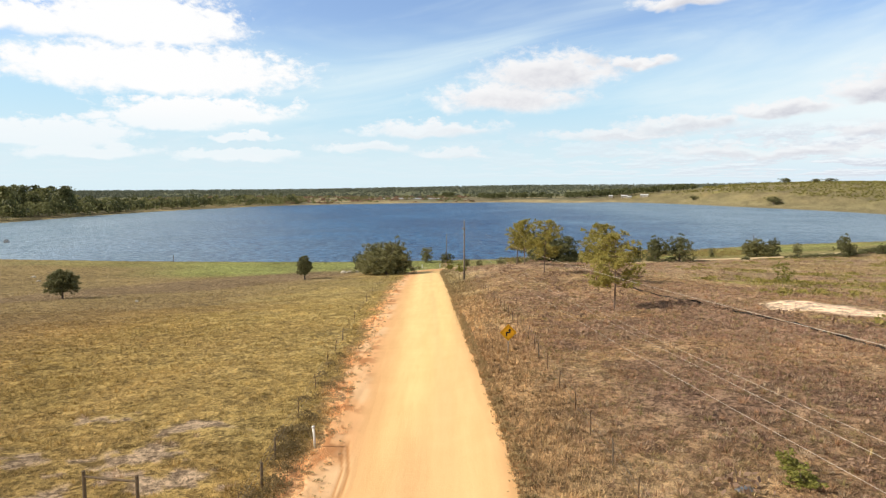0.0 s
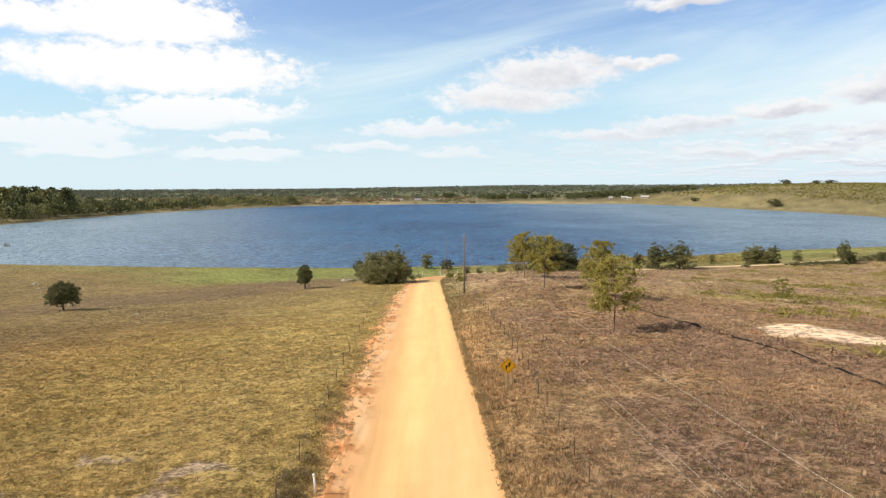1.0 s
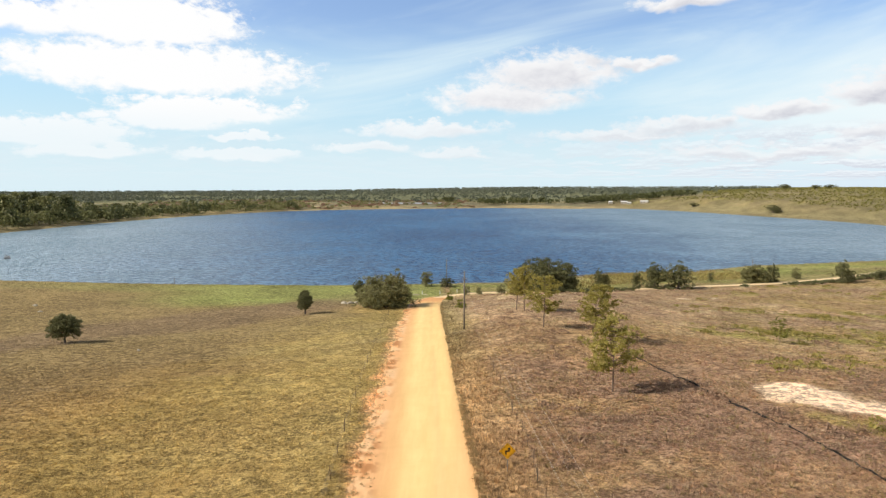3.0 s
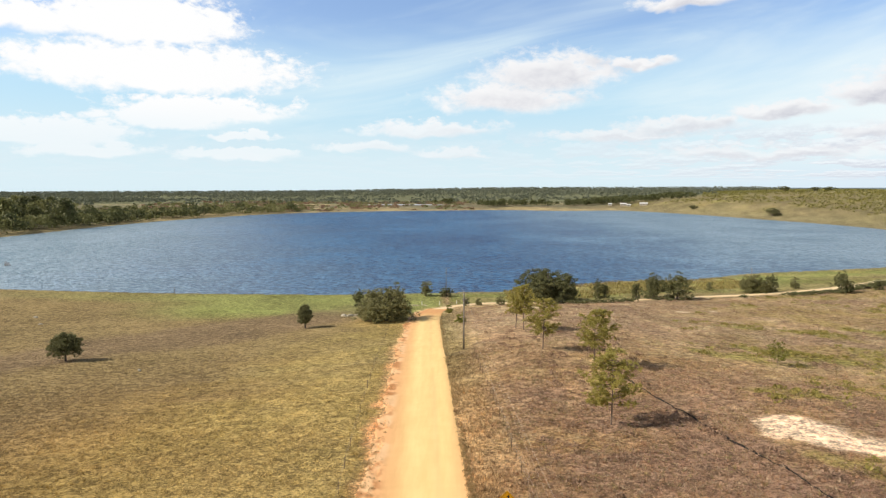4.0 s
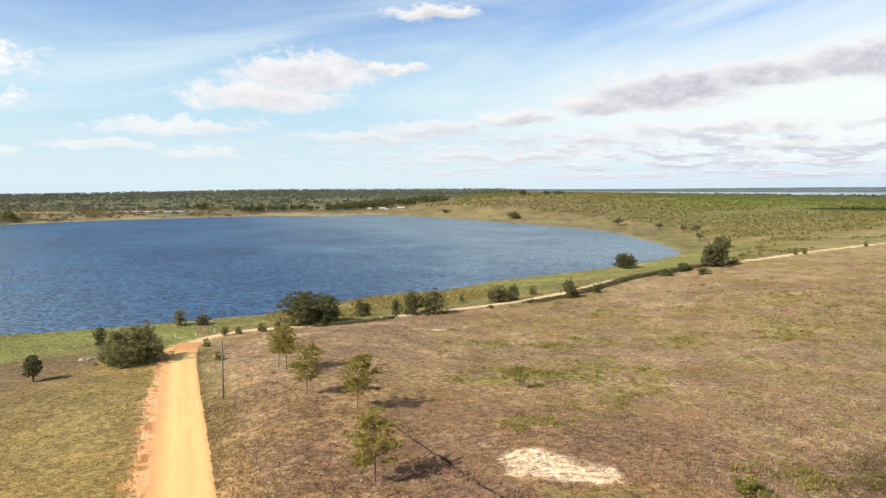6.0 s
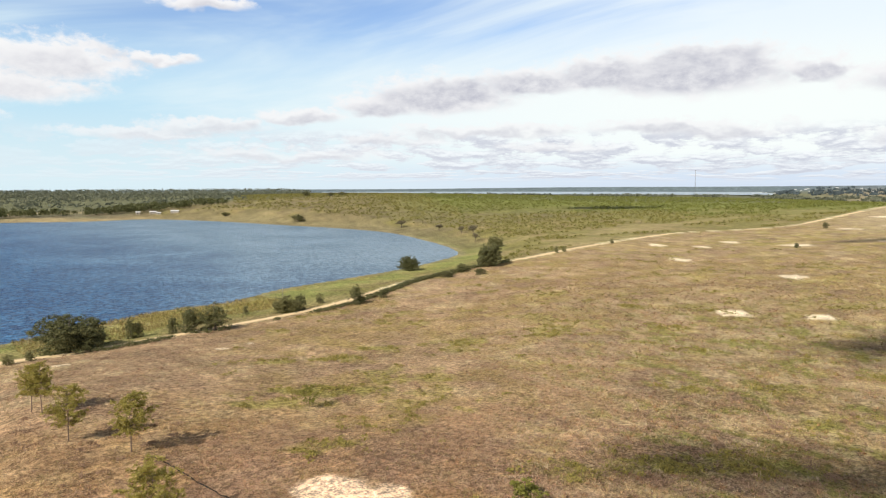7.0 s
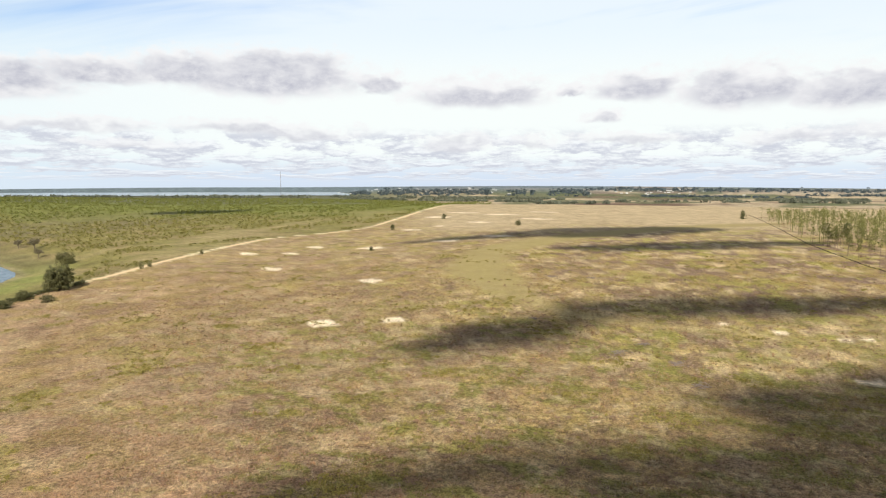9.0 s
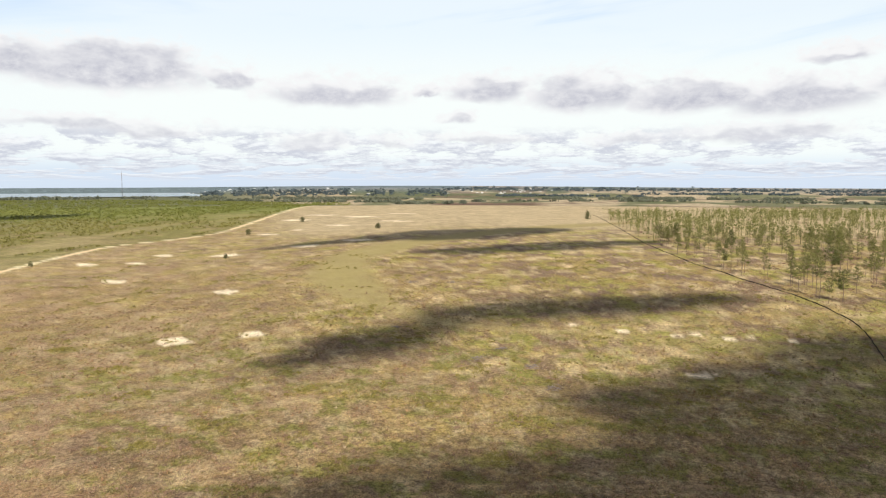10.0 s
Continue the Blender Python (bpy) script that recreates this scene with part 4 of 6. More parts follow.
def pine_crown(height, wide, start=0.3, whorls=11, dense_=1.0, sprays=26, needle=0.34):
    """Tips of a pine's branches, and the needle bunches round them."""
    tips, bunches = [], []
    for k in range(whorls):
        f = k / (whorls - 1)
        z = height * (start + (0.97 - start) * f)
        reach_ = wide * 0.5 * (math.sin(math.pi * min(0.24 + 0.66 * f, 1)) ** 0.6) * (0.75 + 0.35 * rng.random())
        for j in range(max(3, int((6 - 2 * f) * dense_))):
            a = rng.random() * 6.283
            d = np.array([math.cos(a), math.sin(a), 0.0])
            r = reach_ * (0.6 + 0.5 * rng.random())
            tip = d * r + np.array([0, 0, z + 0.25 * r])
            tips.append(((0, 0, z), tip))
            for s in np.linspace(0.45, 1.0, max(2, int(2 + r))):
                bunches.append(d * r * s + np.array([0, 0, z + 0.25 * r * s]) + rng.normal(size=3) * 0.16)
    bunches.append(np.array([0, 0, height]))
    c = np.repeat(np.array(bunches), sprays, axis=0)
    n = len(c)
    way_ = rng.normal(size=(n, 3))
    way_[:, 2] = way_[:, 2] * 0.8 + 0.35
    way_ /= np.linalg.norm(way_, axis=1)[:, None]
    side = np.cross(way_, rng.normal(size=(n, 3)))
    side /= np.linalg.norm(side, axis=1)[:, None]
    length, slim = needle * (0.7 + 0.7 * rng.random((n, 1))), 0.038 if sprays > 15 else 0.05
    v = np.stack([c - side * slim * 0.7, c + side * slim * 0.7, c + way_ * length + side * slim, c + way_ * length - side * slim], 1).reshape(-1, 3)
    return tips, v, np.arange(n * 4).reshape(n, 4)


def pine(label, height, wide, start=0.3, whorls=11, dense_=1.0, sprays=26, needle=0.34, at=(0, 0, 0), mat=None, trunk=0.013, split=False):
    t = thing("pine_tree", label, "pine tree")
    tips, v, f = pine_crown(height, wide, start, whorls, dense_, sprays, needle)
    bm = bmesh.new()
    bend = [Vector((rng.normal() * 0.012 * height, rng.normal() * 0.012 * height, height * k)) for k in (0.33, 0.66)]
    tube(bm, [(0, 0, -0.3), (0, 0, 0.1), bend[0], bend[1], (0, 0, height * 0.99)], [height * trunk * 1.3, height * trunk, height * trunk * 0.8, height * trunk * 0.5, height * trunk * 0.12], 7)
    if split:
        stem = part("trunk", from_bm("trunk", bm, BARK), t)
    for foot, tip in tips:
        bm = bmesh.new() if split else bm
        tube(bm, [foot, Vector(foot).lerp(Vector(tip), 0.5) - Vector((0, 0, 0.05)), tip], [height * trunk * 0.3, height * trunk * 0.2, height * trunk * 0.08], 4)
        if split:
            part("branch", from_bm("branch", bm, BARK), stem)
    if not split:
        part("trunk", from_bm("trunk", bm, BARK), t)
    part("crown", mesh_of("crown", v, f, mat or NEEDLES), t)
    t.matrix_world = pose(*at)
    return t


def set_down(ob, x, y, turn=0.0, wide=1.0, tall=1.0, copy=True, label="", sink=0.05):
    """Stands a thing, or a copy of it, on the ground."""
    m = pose(x, y, ground_at(x, y) - sink, 0, 0, turn) @ Matrix.Diagonal((wide, wide, tall, 1))
    if copy:
        ob = copy_thing(ob, m)
    ob.matrix_basis = m
    return tagged(ob, label)


# the single pines on the heath beside the road
for x, y, tall, wide, start in ((19.2, 75.6, 8.4, 6.6, 0.30), (23.9, 105.3, 8.6, 6.4, 0.34), (17.4, 116.5, 8.9, 6.2, 0.30), (16.7, 138.6, 9.2, 5.0, 0.36), (15.4, 141.6, 8.6, 4.4, 0.38)):
    set_down(tagged(pine("open-crowned young pine with yellow-green needles on dry heath", tall, wide * 1.1, start, 11, 1.25, 25, 0.36, split=True), group="pines on the heath"), x, y, copy=False)
sapling = pine("sparse yellowish pine sapling among brown scrub", 3.8, 3.8, 0.3, 6, 1.0, 8, 0.35, mat=LIME_LEAVES)
set_down(sapling, 57.5, 114.1, copy=False)

# round trees in the pasture
set_down(broadleaf("round dark evergreen oak on a short trunk in pasture", OAK_LEAVES, 6.5, 6.0, 0.20, 480, 46, 0.12, 0.46, lumps=0), -78.5, 138.2, copy=False)
set_down(broadleaf("small egg-shaped dark oak standing in pasture", OAK_LEAVES, 7.0, 3.9, 0.21, 340, 46, 0.12, 0.40, lumps=0), -37.3, 180.9, copy=False)
for x, y, s in ((-133, 181, 1.1), (-112, 148.5, 0.95)):
    set_down(broadleaf("dark evergreen oak casting a long shadow on pasture", OAK_LEAVES, 6.5, 6.5, 0.25, 100, 40, 0.16, 0.6), x, y, wide=s, tall=s, copy=False)

# trees and bushes about the road's end and along the shore: place, height, width, kind
OAK_LABEL, OLIVE_LABEL = "dense dark green oak by the lake track", "grey-green bushy tree by the lake shore"
oak_a = broadleaf(OAK_LABEL, OAK_LEAVES, 10.5, 10.5, 0.03, 460, 60, 0.17, 0.85, lumps=26)
set_down(oak_a, 37.9, 243.5, wide=1.75, tall=1.32, copy=False)
oak_b = broadleaf(OAK_LABEL, OAK_LEAVES, 10.5, 8.4, 0.02, 190, 40, 0.2, 0.8)
set_down(oak_b, 83.9, 239.8, wide=1.1, tall=1.03, copy=False)
olive_a = broadleaf(OLIVE_LABEL, OLIVE_LEAVES, 8.4, 9.6, 0.02, 420, 54, 0.15, 0.7, lumps=24)
set_down(olive_a, -16.2, 191.0, wide=1.55, tall=1.22, copy=False, label="broad grey-green thicket beside the road's end")
olive_b = broadleaf(OLIVE_LABEL, OLIVE_LEAVES, 6, 5, 0.02, 100, 34, 0.15, 0.6)
set_down(olive_b, -6.6, 264.3, 10, 1.15, 1.12, copy=False, label="olive-green bush at the water's edge")
set_down(broadleaf("tall olive-green tree rising from a thicket", OLIVE_LEAVES, 11.8, 8.0, 0.05, 220, 40, 0.18, 0.8, lumps=16), -13.6, 194.5, copy=False)
oak_far = broadleaf("spreading dark oak far off across the lake", OAK_LEAVES, 10.5, 10.5, 0.06, 160, 30, 0.26, 0.9, lumps=14)
set_down(oak_far, 433.6, 889.9, wide=2.0, tall=1.18, copy=False)
GREY_LEAVES = leafy("thin_grey_leaves", (0.130, 0.118, 0.078), (0.29, 0.255, 0.165))
grey_tree = broadleaf("thin grey-brown lakeside tree with a bare forked trunk", GREY_LEAVES, 8.6, 9.2, 0.30, 130, 26, 0.22, 0.8, lumps=8, trunk=0.045)
set_down(grey_tree, 452.4, 527.2, wide=1.1, tall=1.15, copy=False)
lime = broadleaf("yellow-green shrub beside the road", LIME_LEAVES, 3, 3, 0.02, 50, 30, 0.14, 0.45, name="shrub", category="shrub", trunk=0.02)
set_down(lime, 1.9, 205.5, wide=0.8, tall=1.0, copy=False)
ROADSIDE = [
    (oak_b, -29.5, 236.2, 30, 0.45, 0.65, "small dark upright oak by the shore"), (oak_b, 1.4, 262.9, 80, 0.6, 0.41, "low dark bush at the water's edge"), (oak_b, 48.5, 251.4, 120, 0.6, 0.55, ""),
    (oak_b, 58.6, 253.3, 200, 0.42, 0.8, ""), (oak_b, 61.5, 254.0, 20, 0.36, 0.6, ""), (oak_b, 71.9, 249.4, 60, 0.42, 0.67, ""),
    (oak_b, 76.9, 244.1, 150, 0.95, 1.0, ""), (lime, 58.4, 57.5, 0, 1.4, 0.75, "bright yellow-green shrub on the heath"), (lime, 4.6, 176.0, 0, 1.0, 0.9, ""),
    (olive_b, 8.0, 232.5, 0, 0.6, 0.6, ""), (olive_b, 12.5, 233.0, 60, 0.55, 0.5, ""), (olive_b, 20.0, 231.0, 90, 0.7, 0.6, ""),
    (lime, 14.9, 28.6, 30, 0.36, 0.3, "small green shrub on the heath"), (lime, 14.6, 27.0, 10, 0.5, 0.26, "low yellowing shrub on the heath"), (olive_b, 25.5, 232.0, 20, 0.8, 0.6, "")]
LAKESIDE = [
    (olive_b, 107.8, 271.2, 0, 0.62, 0.72, ""), (olive_a, 120.7, 259.5, 90, 1.05, 1.0, ""), (oak_b, 127.3, 260.5, 250, 0.62, 0.76, ""),
    (olive_b, 142.7, 271.5, 70, 0.8, 0.9, ""), (oak_b, 152.0, 256.0, 300, 0.7, 0.9, ""), (olive_b, 156.0, 257.5, 130, 0.8, 0.9, ""),
    (oak_b, 170.4, 261.9, 45, 0.45, 0.43, ""), (oak_a, 249.9, 354.1, 60, 1.15, 1.06, "round dark oak standing alone on the grassy shore"), (oak_a, 268.7, 297.9, 200, 1.25, 1.5, "tall dark oak in the hedge beside the track"),
    (oak_b, 242.6, 276.3, 0, 0.7, 0.38, ""), (oak_b, 248.2, 298.3, 90, 0.95, 0.53, ""), (oak_b, 229.3, 288.4, 170, 0.92, 0.41, ""),
    (olive_b, 337.0, 307.0, 0, 0.75, 0.9, ""), (olive_b, 344.6, 307.1, 90, 0.6, 0.72, ""), (oak_b, 433.4, 195.1, 70, 0.38, 0.34, "lone small tree on the open hill")]
DISTANT = [
    (olive_a, 383.7, 416.8, 20, 1.2, 1.25, ""), (grey_tree, 455.3, 549.5, 0, 0.8, 1.0, ""), (grey_tree, 416.4, 481.3, 60, 0.8, 0.95, ""),
    (grey_tree, 469.7, 606.3, 220, 1.1, 0.9, ""), (grey_tree, 475.4, 689.8, 310, 1.3, 1.15, ""), (oak_far, 397.6, 1075.4, 90, 1.2, 0.7, ""),
    (olive_b, 408.2, 317.2, 45, 0.6, 0.73, ""), (oak_b, 624, 257.6, 0, 0.52, 0.6, "lone small tree on the open hill"), (oak_b, 780.4, 255.0, 140, 0.6, 0.7, "lone small tree on the open hill"),
    (oak_b, 644.8, 135.5, 210, 0.65, 0.57, "lone small tree on the open hill"), (oak_b, 803.3, -79.9, 30, 0.7, 1.07, "lone tree beside the pine wood"), (oak_far, 674, 1340, 0, 2.2, 1.15, "lone oak on the skyline of the green hill"),
    (oak_far, 742, 1303, 90, 2.0, 0.9, "lone oak on the skyline of the green hill"), (oak_far, 722, 1318, 200, 1.8, 0.8, "lone oak on the skyline of the green hill")]
for ob, x, y, turn, wide, tall, label in ROADSIDE + LAKESIDE + DISTANT:
    set_down(ob, x, y, turn, wide, tall, label=label)


def leaf_mass(name, label, category, places, sizes, mat, leaves, leaf, low=0.15):
    """Woods and thickets too many to count: one mesh of uneven crowns."""
    allv, allf, base = [], [], 0
    for (x, y, z), (wide, tall) in zip(places, sizes):
        centres = np.stack([rng.normal(size=leaves) * 0.26 * wide, rng.normal(size=leaves) * 0.26 * wide, tall * (low + (1 - low) * np.sqrt(rng.random(leaves)) * 0.92)], 1)
        centres[:, :2] *= (1.15 - 0.75 * np.clip(centres[:, 2:] / tall, 0, 1) ** 2)
        v, f = scatter_leaves(centres + np.array([x, y, z]), leaf * wide, 1, leaf * wide * 0.5)
        allv.append(v)
        allf.append(f + base)
        base += len(v)
    return tagged(new(name, mesh_of(name, np.vstack(allv), np.vstack(allf), mat)), label, category, kind="stuff")


def heights_of(xy):
    return np.column_stack([xy, surface(xy[:, 0], xy[:, 1])])


# low hedge on the heath side of the track
hedge = dense(TRACK, 0.75)
hedge = hedge[(hedge[:, 0] > 30) & (hedge[:, 0] < 290)]
way_ = np.gradient(hedge, axis=0)
way_ /= np.linalg.norm(way_, axis=1)[:, None]
hedge = hedge + np.stack([way_[:, 1], -way_[:, 0]], 1) * (5.6 + 2.4 * rng.random((len(hedge), 1)))
keep = cloudy(hedge[:, 0], hedge[:, 1], 24, 201) + 0.12 * (hedge[:, 0] < 110) + 0.17 * (hedge[:, 0] > 165) > 0.50
hedge = hedge[keep]
leaf_mass("hedge", "low dark green scrub lining the sandy track", "hedge", heights_of(hedge), [(2.2 + 1.4 * rng.random() + 1.3 * (x_ > 165), 0.6 + 0.9 * rng.random() + 1.0 * (x_ > 165) * rng.random()) for x_, _ in hedge], OAK_LEAVES, 64, 0.085)

# woods on the western shore
xy = np.column_stack([rng.uniform(-1000, -250, 9000), rng.uniform(440, 1320, 9000)])
sd = shore_distance(xy[:, 0], xy[:, 1])
keep = (sd > 12) & (sd < 150 + 520 * step(1040, 660, xy[:, 1])) & (cloudy(xy[:, 0], xy[:, 1], 60, 211) > 0.36) & (rng.random(len(xy)) < 0.66 - 0.36 * step(880, 1120, xy[:, 1]))
xy = xy[keep]
fringe = SHORELINE[(SHORELINE[:, 0] < -180) & (SHORELINE[:, 1] > 420) & (SHORELINE[:, 1] < 1080)]
fringe = np.repeat(dense(fringe, 3.5), 2, axis=0)
out_ = fringe - np.array([20.0, 720.0])
fringe = fringe + out_ / np.linalg.norm(out_, axis=1)[:, None] * rng.uniform(11, 42, (len(fringe), 1))
fringe = fringe[rng.random(len(fringe)) < 0.62 - 0.32 * step(800, 1000, fringe[:, 1])]
tallest = np.column_stack([rng.uniform(-760, -420, 60), rng.uniform(620, 860, 60)])
xy = np.vstack([xy, fringe, tallest[tallest[:, 1] < -1.25 * tallest[:, 0] + 120]])
dark = cloudy(xy[:, 0], xy[:, 1], 38, 215) + 0.25 * (rng.random(len(xy)) - 0.5) > 0.53
for some, name, label, mat, extra in ((dark, "shore_oaks", "dark oaks in the woods of the far bank", DARK_WOODS, 3.0), (~dark, "shore_woods", "pale olive scrub woods on the far bank", WOODS, 0.0)):
    leaf_mass(name, label, "woods", heights_of(xy[some]), [(7 + 7 * rng.random() + extra, 5 + 9 * rng.random() ** 1.4 + extra + 3 * (y_ < 720) + 4 * (x_ < -480) * (rng.random() < 0.4) + 5 * (x_ < -430) * (y_ < 760) * (rng.random() < 0.35)) for x_, y_ in xy[some]], mat, 56, 0.11)
# the tallest trees of the west bank
a, r = np.radians(rng.uniform(-34.5, -28.6, 26)), rng.uniform(770, 900, 26)
xy = np.column_stack([r * np.sin(a), r * np.cos(a)])
for some, mat, name in ((xy[:15], DARK_WOODS, "tall_oaks"), (xy[15:], WOODS, "tall_woods")):
    leaf_mass(name, "tall spreading trees on the west bank of the lake", "woods", heights_of(some), [(14 + 7 * rng.random(), 22 + 10 * rng.random()) for _ in some], mat, 280, 0.085, 0.2)
# brown and olive scrub scattered over the flats at the head of the lake
xy = np.column_stack([rng.uniform(-560, 60, 1500), rng.uniform(1080, 1560, 1500)])
sd = shore_distance(xy[:, 0], xy[:, 1])
xy = xy[(sd > 14) & (cloudy(xy[:, 0], xy[:, 1], 70, 219) > 0.47) & (np.hypot((xy[:, 0] + 75) / 90, (xy[:, 1] - 1385) / 46) > 1)]
leaf_mass("flat_scrub", "brown and olive scrub scattered over lakeside flats", "scrub", heights_of(xy[::2]), [(4 + 7 * rng.random(), 2.5 + 5 * rng.random() ** 2) for _ in xy[::2]], WOODS, 40, 0.13)
leaf_mass("flat_thicket", "dark brown leafless thicket over lakeside flats", "scrub", heights_of(xy[1::2]), [(5 + 9 * rng.random(), 1.5 + 3 * rng.random()) for _ in xy[1::2]], TWIGS, 36, 0.13)
# oaks behind the houses and round the head of the lake
xy = np.column_stack([rng.uniform(60, 470, 420), rng.uniform(1225, 1420, 420)])
xy = np.vstack([xy[(xy[:, 1] > 1262 - 0.12 * (xy[:, 0] - 60)) & (cloudy(xy[:, 0], xy[:, 1], 50, 223) > 0.42)], np.column_stack([rng.uniform(-20, 20, 8), rng.uniform(1440, 1470, 8)])])
leaf_mass("head_woods", "row of dark spreading oaks at the head of the lake", "woods", heights_of(xy), [(12 + 6 * rng.random(), 8 + 5 * rng.random()) for _ in xy], DARK_WOODS, 80, 0.10)
# pine forest out to the skyline in the north and west
n = 18000
a, r = np.radians(rng.uniform(-44, 27, n)), np.exp(rng.uniform(math.log(1600), math.log(4880), n))
xy = np.column_stack([r * np.sin(a), r * np.cos(a)])
keep = (cloudy(xy[:, 0], xy[:, 1], 180, 229) > 0.54 - 0.32 * step(1900, 3300, r)) & ((np.degrees(a) < -24 + 9 * rng.random(n)) & (r > 1750) | (r > 2250))
xy, r = xy[keep], r[keep]
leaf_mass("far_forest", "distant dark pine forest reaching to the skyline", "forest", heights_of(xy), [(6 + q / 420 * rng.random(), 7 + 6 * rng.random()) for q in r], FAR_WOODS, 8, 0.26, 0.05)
# thin scrub over the fields before the forest
a, r = np.radians(rng.uniform(-43, 22, 3000)), rng.uniform(1450, 2350, 3000)
xy = np.column_stack([r * np.sin(a), r * np.cos(a)])
xy = xy[cloudy(xy[:, 0], xy[:, 1], 90, 227) > 0.46]
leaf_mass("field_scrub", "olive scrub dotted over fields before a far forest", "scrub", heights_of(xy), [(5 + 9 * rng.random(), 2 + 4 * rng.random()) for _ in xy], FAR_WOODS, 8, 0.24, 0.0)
# rows of young pines on the green hill
n = 31000
a, r = np.radians(rng.uniform(13, 76, n)), np.exp(rng.uniform(math.log(430), math.log(2500), n))
xy = np.column_stack([r * np.sin(a), r * np.cos(a)])
sd = shore_distance(xy[:, 0], xy[:, 1])
keep = (np.interp(xy[:, 0], TRACK[:, 0], TRACK[:, 1]) + 8 < xy[:, 1]) & (sd > 55) & (cloudy(xy[:, 0] * 0.45, xy[:, 1], 60, 83) < 0.585)
keep &= rng.random(n) < 0.62 + 0.38 * step(700, 1300, r)
keep &= ~((np.hypot(xy[:, 0] - 600, xy[:, 1] - 360) < 55) | (np.hypot(xy[:, 0] - 690, xy[:, 1] - 345) < 40)) & ((xy[:, 1] < 1180) | (np.degrees(a) > 21))
xy, r = xy[keep], r[keep]
xy[:, 0] = np.round(xy[:, 0] / 5) * 5 + rng.normal(size=len(xy)) * 0.5
near = r + 300 * (cloudy(xy[:, 0], xy[:, 1], 120, 85) - 0.5) < 980 + 1600 * step(40, 31, np.degrees(np.arctan2(xy[:, 0], xy[:, 1])))
for some, name, label, mat in ((near, "young_pines", "rows of bushy olive-green young pines near the lake", YOUNG_OLIVE), (~near, "young_pines_far", "rows of bright green plantation pines on the far slope", PLANTATION)):
    leaf_mass(name, label, "plantation", heights_of(xy[some]), [(1.2 + q / 420 + 0.8 * rng.random(), 0.7 + 0.9 * rng.random() + q / 1500) for q in r[some]], mat, 9, 0.23)
# trees and hedgerows of the plain beyond the hill
hedges = []
for a0, a1, d0, d1, thick, count in ((92, 117, 3060, 3180, 40, 900), (98, 104, 2720, 2760, 16, 60), (107, 117, 2650, 2600, 18, 90), (79.5, 85.5, 2280, 2330, 22, 70), (85, 96, 2560, 2700, 10, 90), (88, 100, 3500, 3450, 25, 170),
                                 (100, 117, 3750, 3800, 30, 260), (68, 82, 3150, 3050, 60, 420), (84, 117, 4300, 4300, 110, 600), (64, 84, 3900, 3900, 220, 700), (36, 66, 3120, 3150, 24, 520), (60, 80, 2620, 2560, 18, 260)):
    f = rng.random(count)
    a, d = np.radians(a0 + (a1 - a0) * f), d0 + (d1 - d0) * f + thick * rng.normal(size=count)
    gap = cloudy(f * 900 + a0 * 7, d * 0 + d0, 60, 233, 3) > (0.36 if thick > 12 else 0.47)
    hedges.append(np.column_stack([d * np.sin(a), d * np.cos(a)])[gap])
xy = np.vstack(hedges)
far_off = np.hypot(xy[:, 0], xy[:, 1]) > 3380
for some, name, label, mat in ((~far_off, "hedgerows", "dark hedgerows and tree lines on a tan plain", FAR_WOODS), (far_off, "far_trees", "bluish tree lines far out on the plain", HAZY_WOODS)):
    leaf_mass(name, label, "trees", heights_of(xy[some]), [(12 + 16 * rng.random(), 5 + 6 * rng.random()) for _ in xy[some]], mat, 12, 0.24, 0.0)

# ---------------------------------------------------------------- thinned pine wood on the hill
WOOD_EDGE = smooth_line([(900, -96), (845, -97), (600, -92), (500, -90), (410, -93), (329, -101), (283, -108), (246, -110), (224, -108), (195, -100), (165, -92), (130, -93)])
n = 3600
xy = np.column_stack([rng.uniform(190, 860, n), rng.uniform(-430, -88, n)])
edge_y = np.interp(xy[:, 0], WOOD_EDGE[::-1, 0], WOOD_EDGE[::-1, 1])
keep = (xy[:, 1] < edge_y - 3) & (xy[:, 1] > -0.56 * xy[:, 0] - 20) & (cloudy(xy[:, 0], xy[:, 1], 60, 241) > 0.36) & (xy[:, 0] > 236 + 0.05 * (-100 - xy[:, 1]))
keep &= rng.random(n) < np.where(np.hypot(xy[:, 0], xy[:, 1]) > 480, 0.80, np.where(xy[:, 1] < edge_y - 120, 0.22, 0.44))
xy = xy[keep]
xy = xy[np.argsort(np.hypot(xy[:, 0], xy[:, 1]))]
WOOD_LABEL = "tall thin plantation pine with a high tufted crown"
stock = [pine(WOOD_LABEL, 12.5, 4.4, 0.52, 8, 0.8, 6, 0.66, trunk=0.009, mat=WOOD_NEEDLES), pine(WOOD_LABEL, 13.5, 3.6, 0.58, 7, 0.7, 6, 0.66, trunk=0.009, mat=WOOD_NEEDLES), pine(WOOD_LABEL, 11.5, 5.0, 0.45, 8, 0.9, 6, 0.66, trunk=0.010, mat=WOOD_NEEDLES),
         pine("dense dark pine with a broad crown in the thinned wood", 12.5, 5.6, 0.42, 9, 1.2, 8, 0.66, trunk=0.011, mat=DARK_NEEDLES)]
for ob in stock:
    tagged(ob, group="pines of the thinned wood")
NEAR_PINES = 230
for k, (x, y) in enumerate(xy[:NEAR_PINES]):
    s = rng.uniform(0.72, 1.1)
    set_down(stock[k if k < 4 else 3 if rng.random() < 0.06 else k % 3], float(x), float(y), float(rng.uniform(0, 360)), s, s * float(rng.uniform(0.9, 1.12)), copy=k > 3)
rest = xy[NEAR_PINES:]
v_, f_, base = [], [], 0
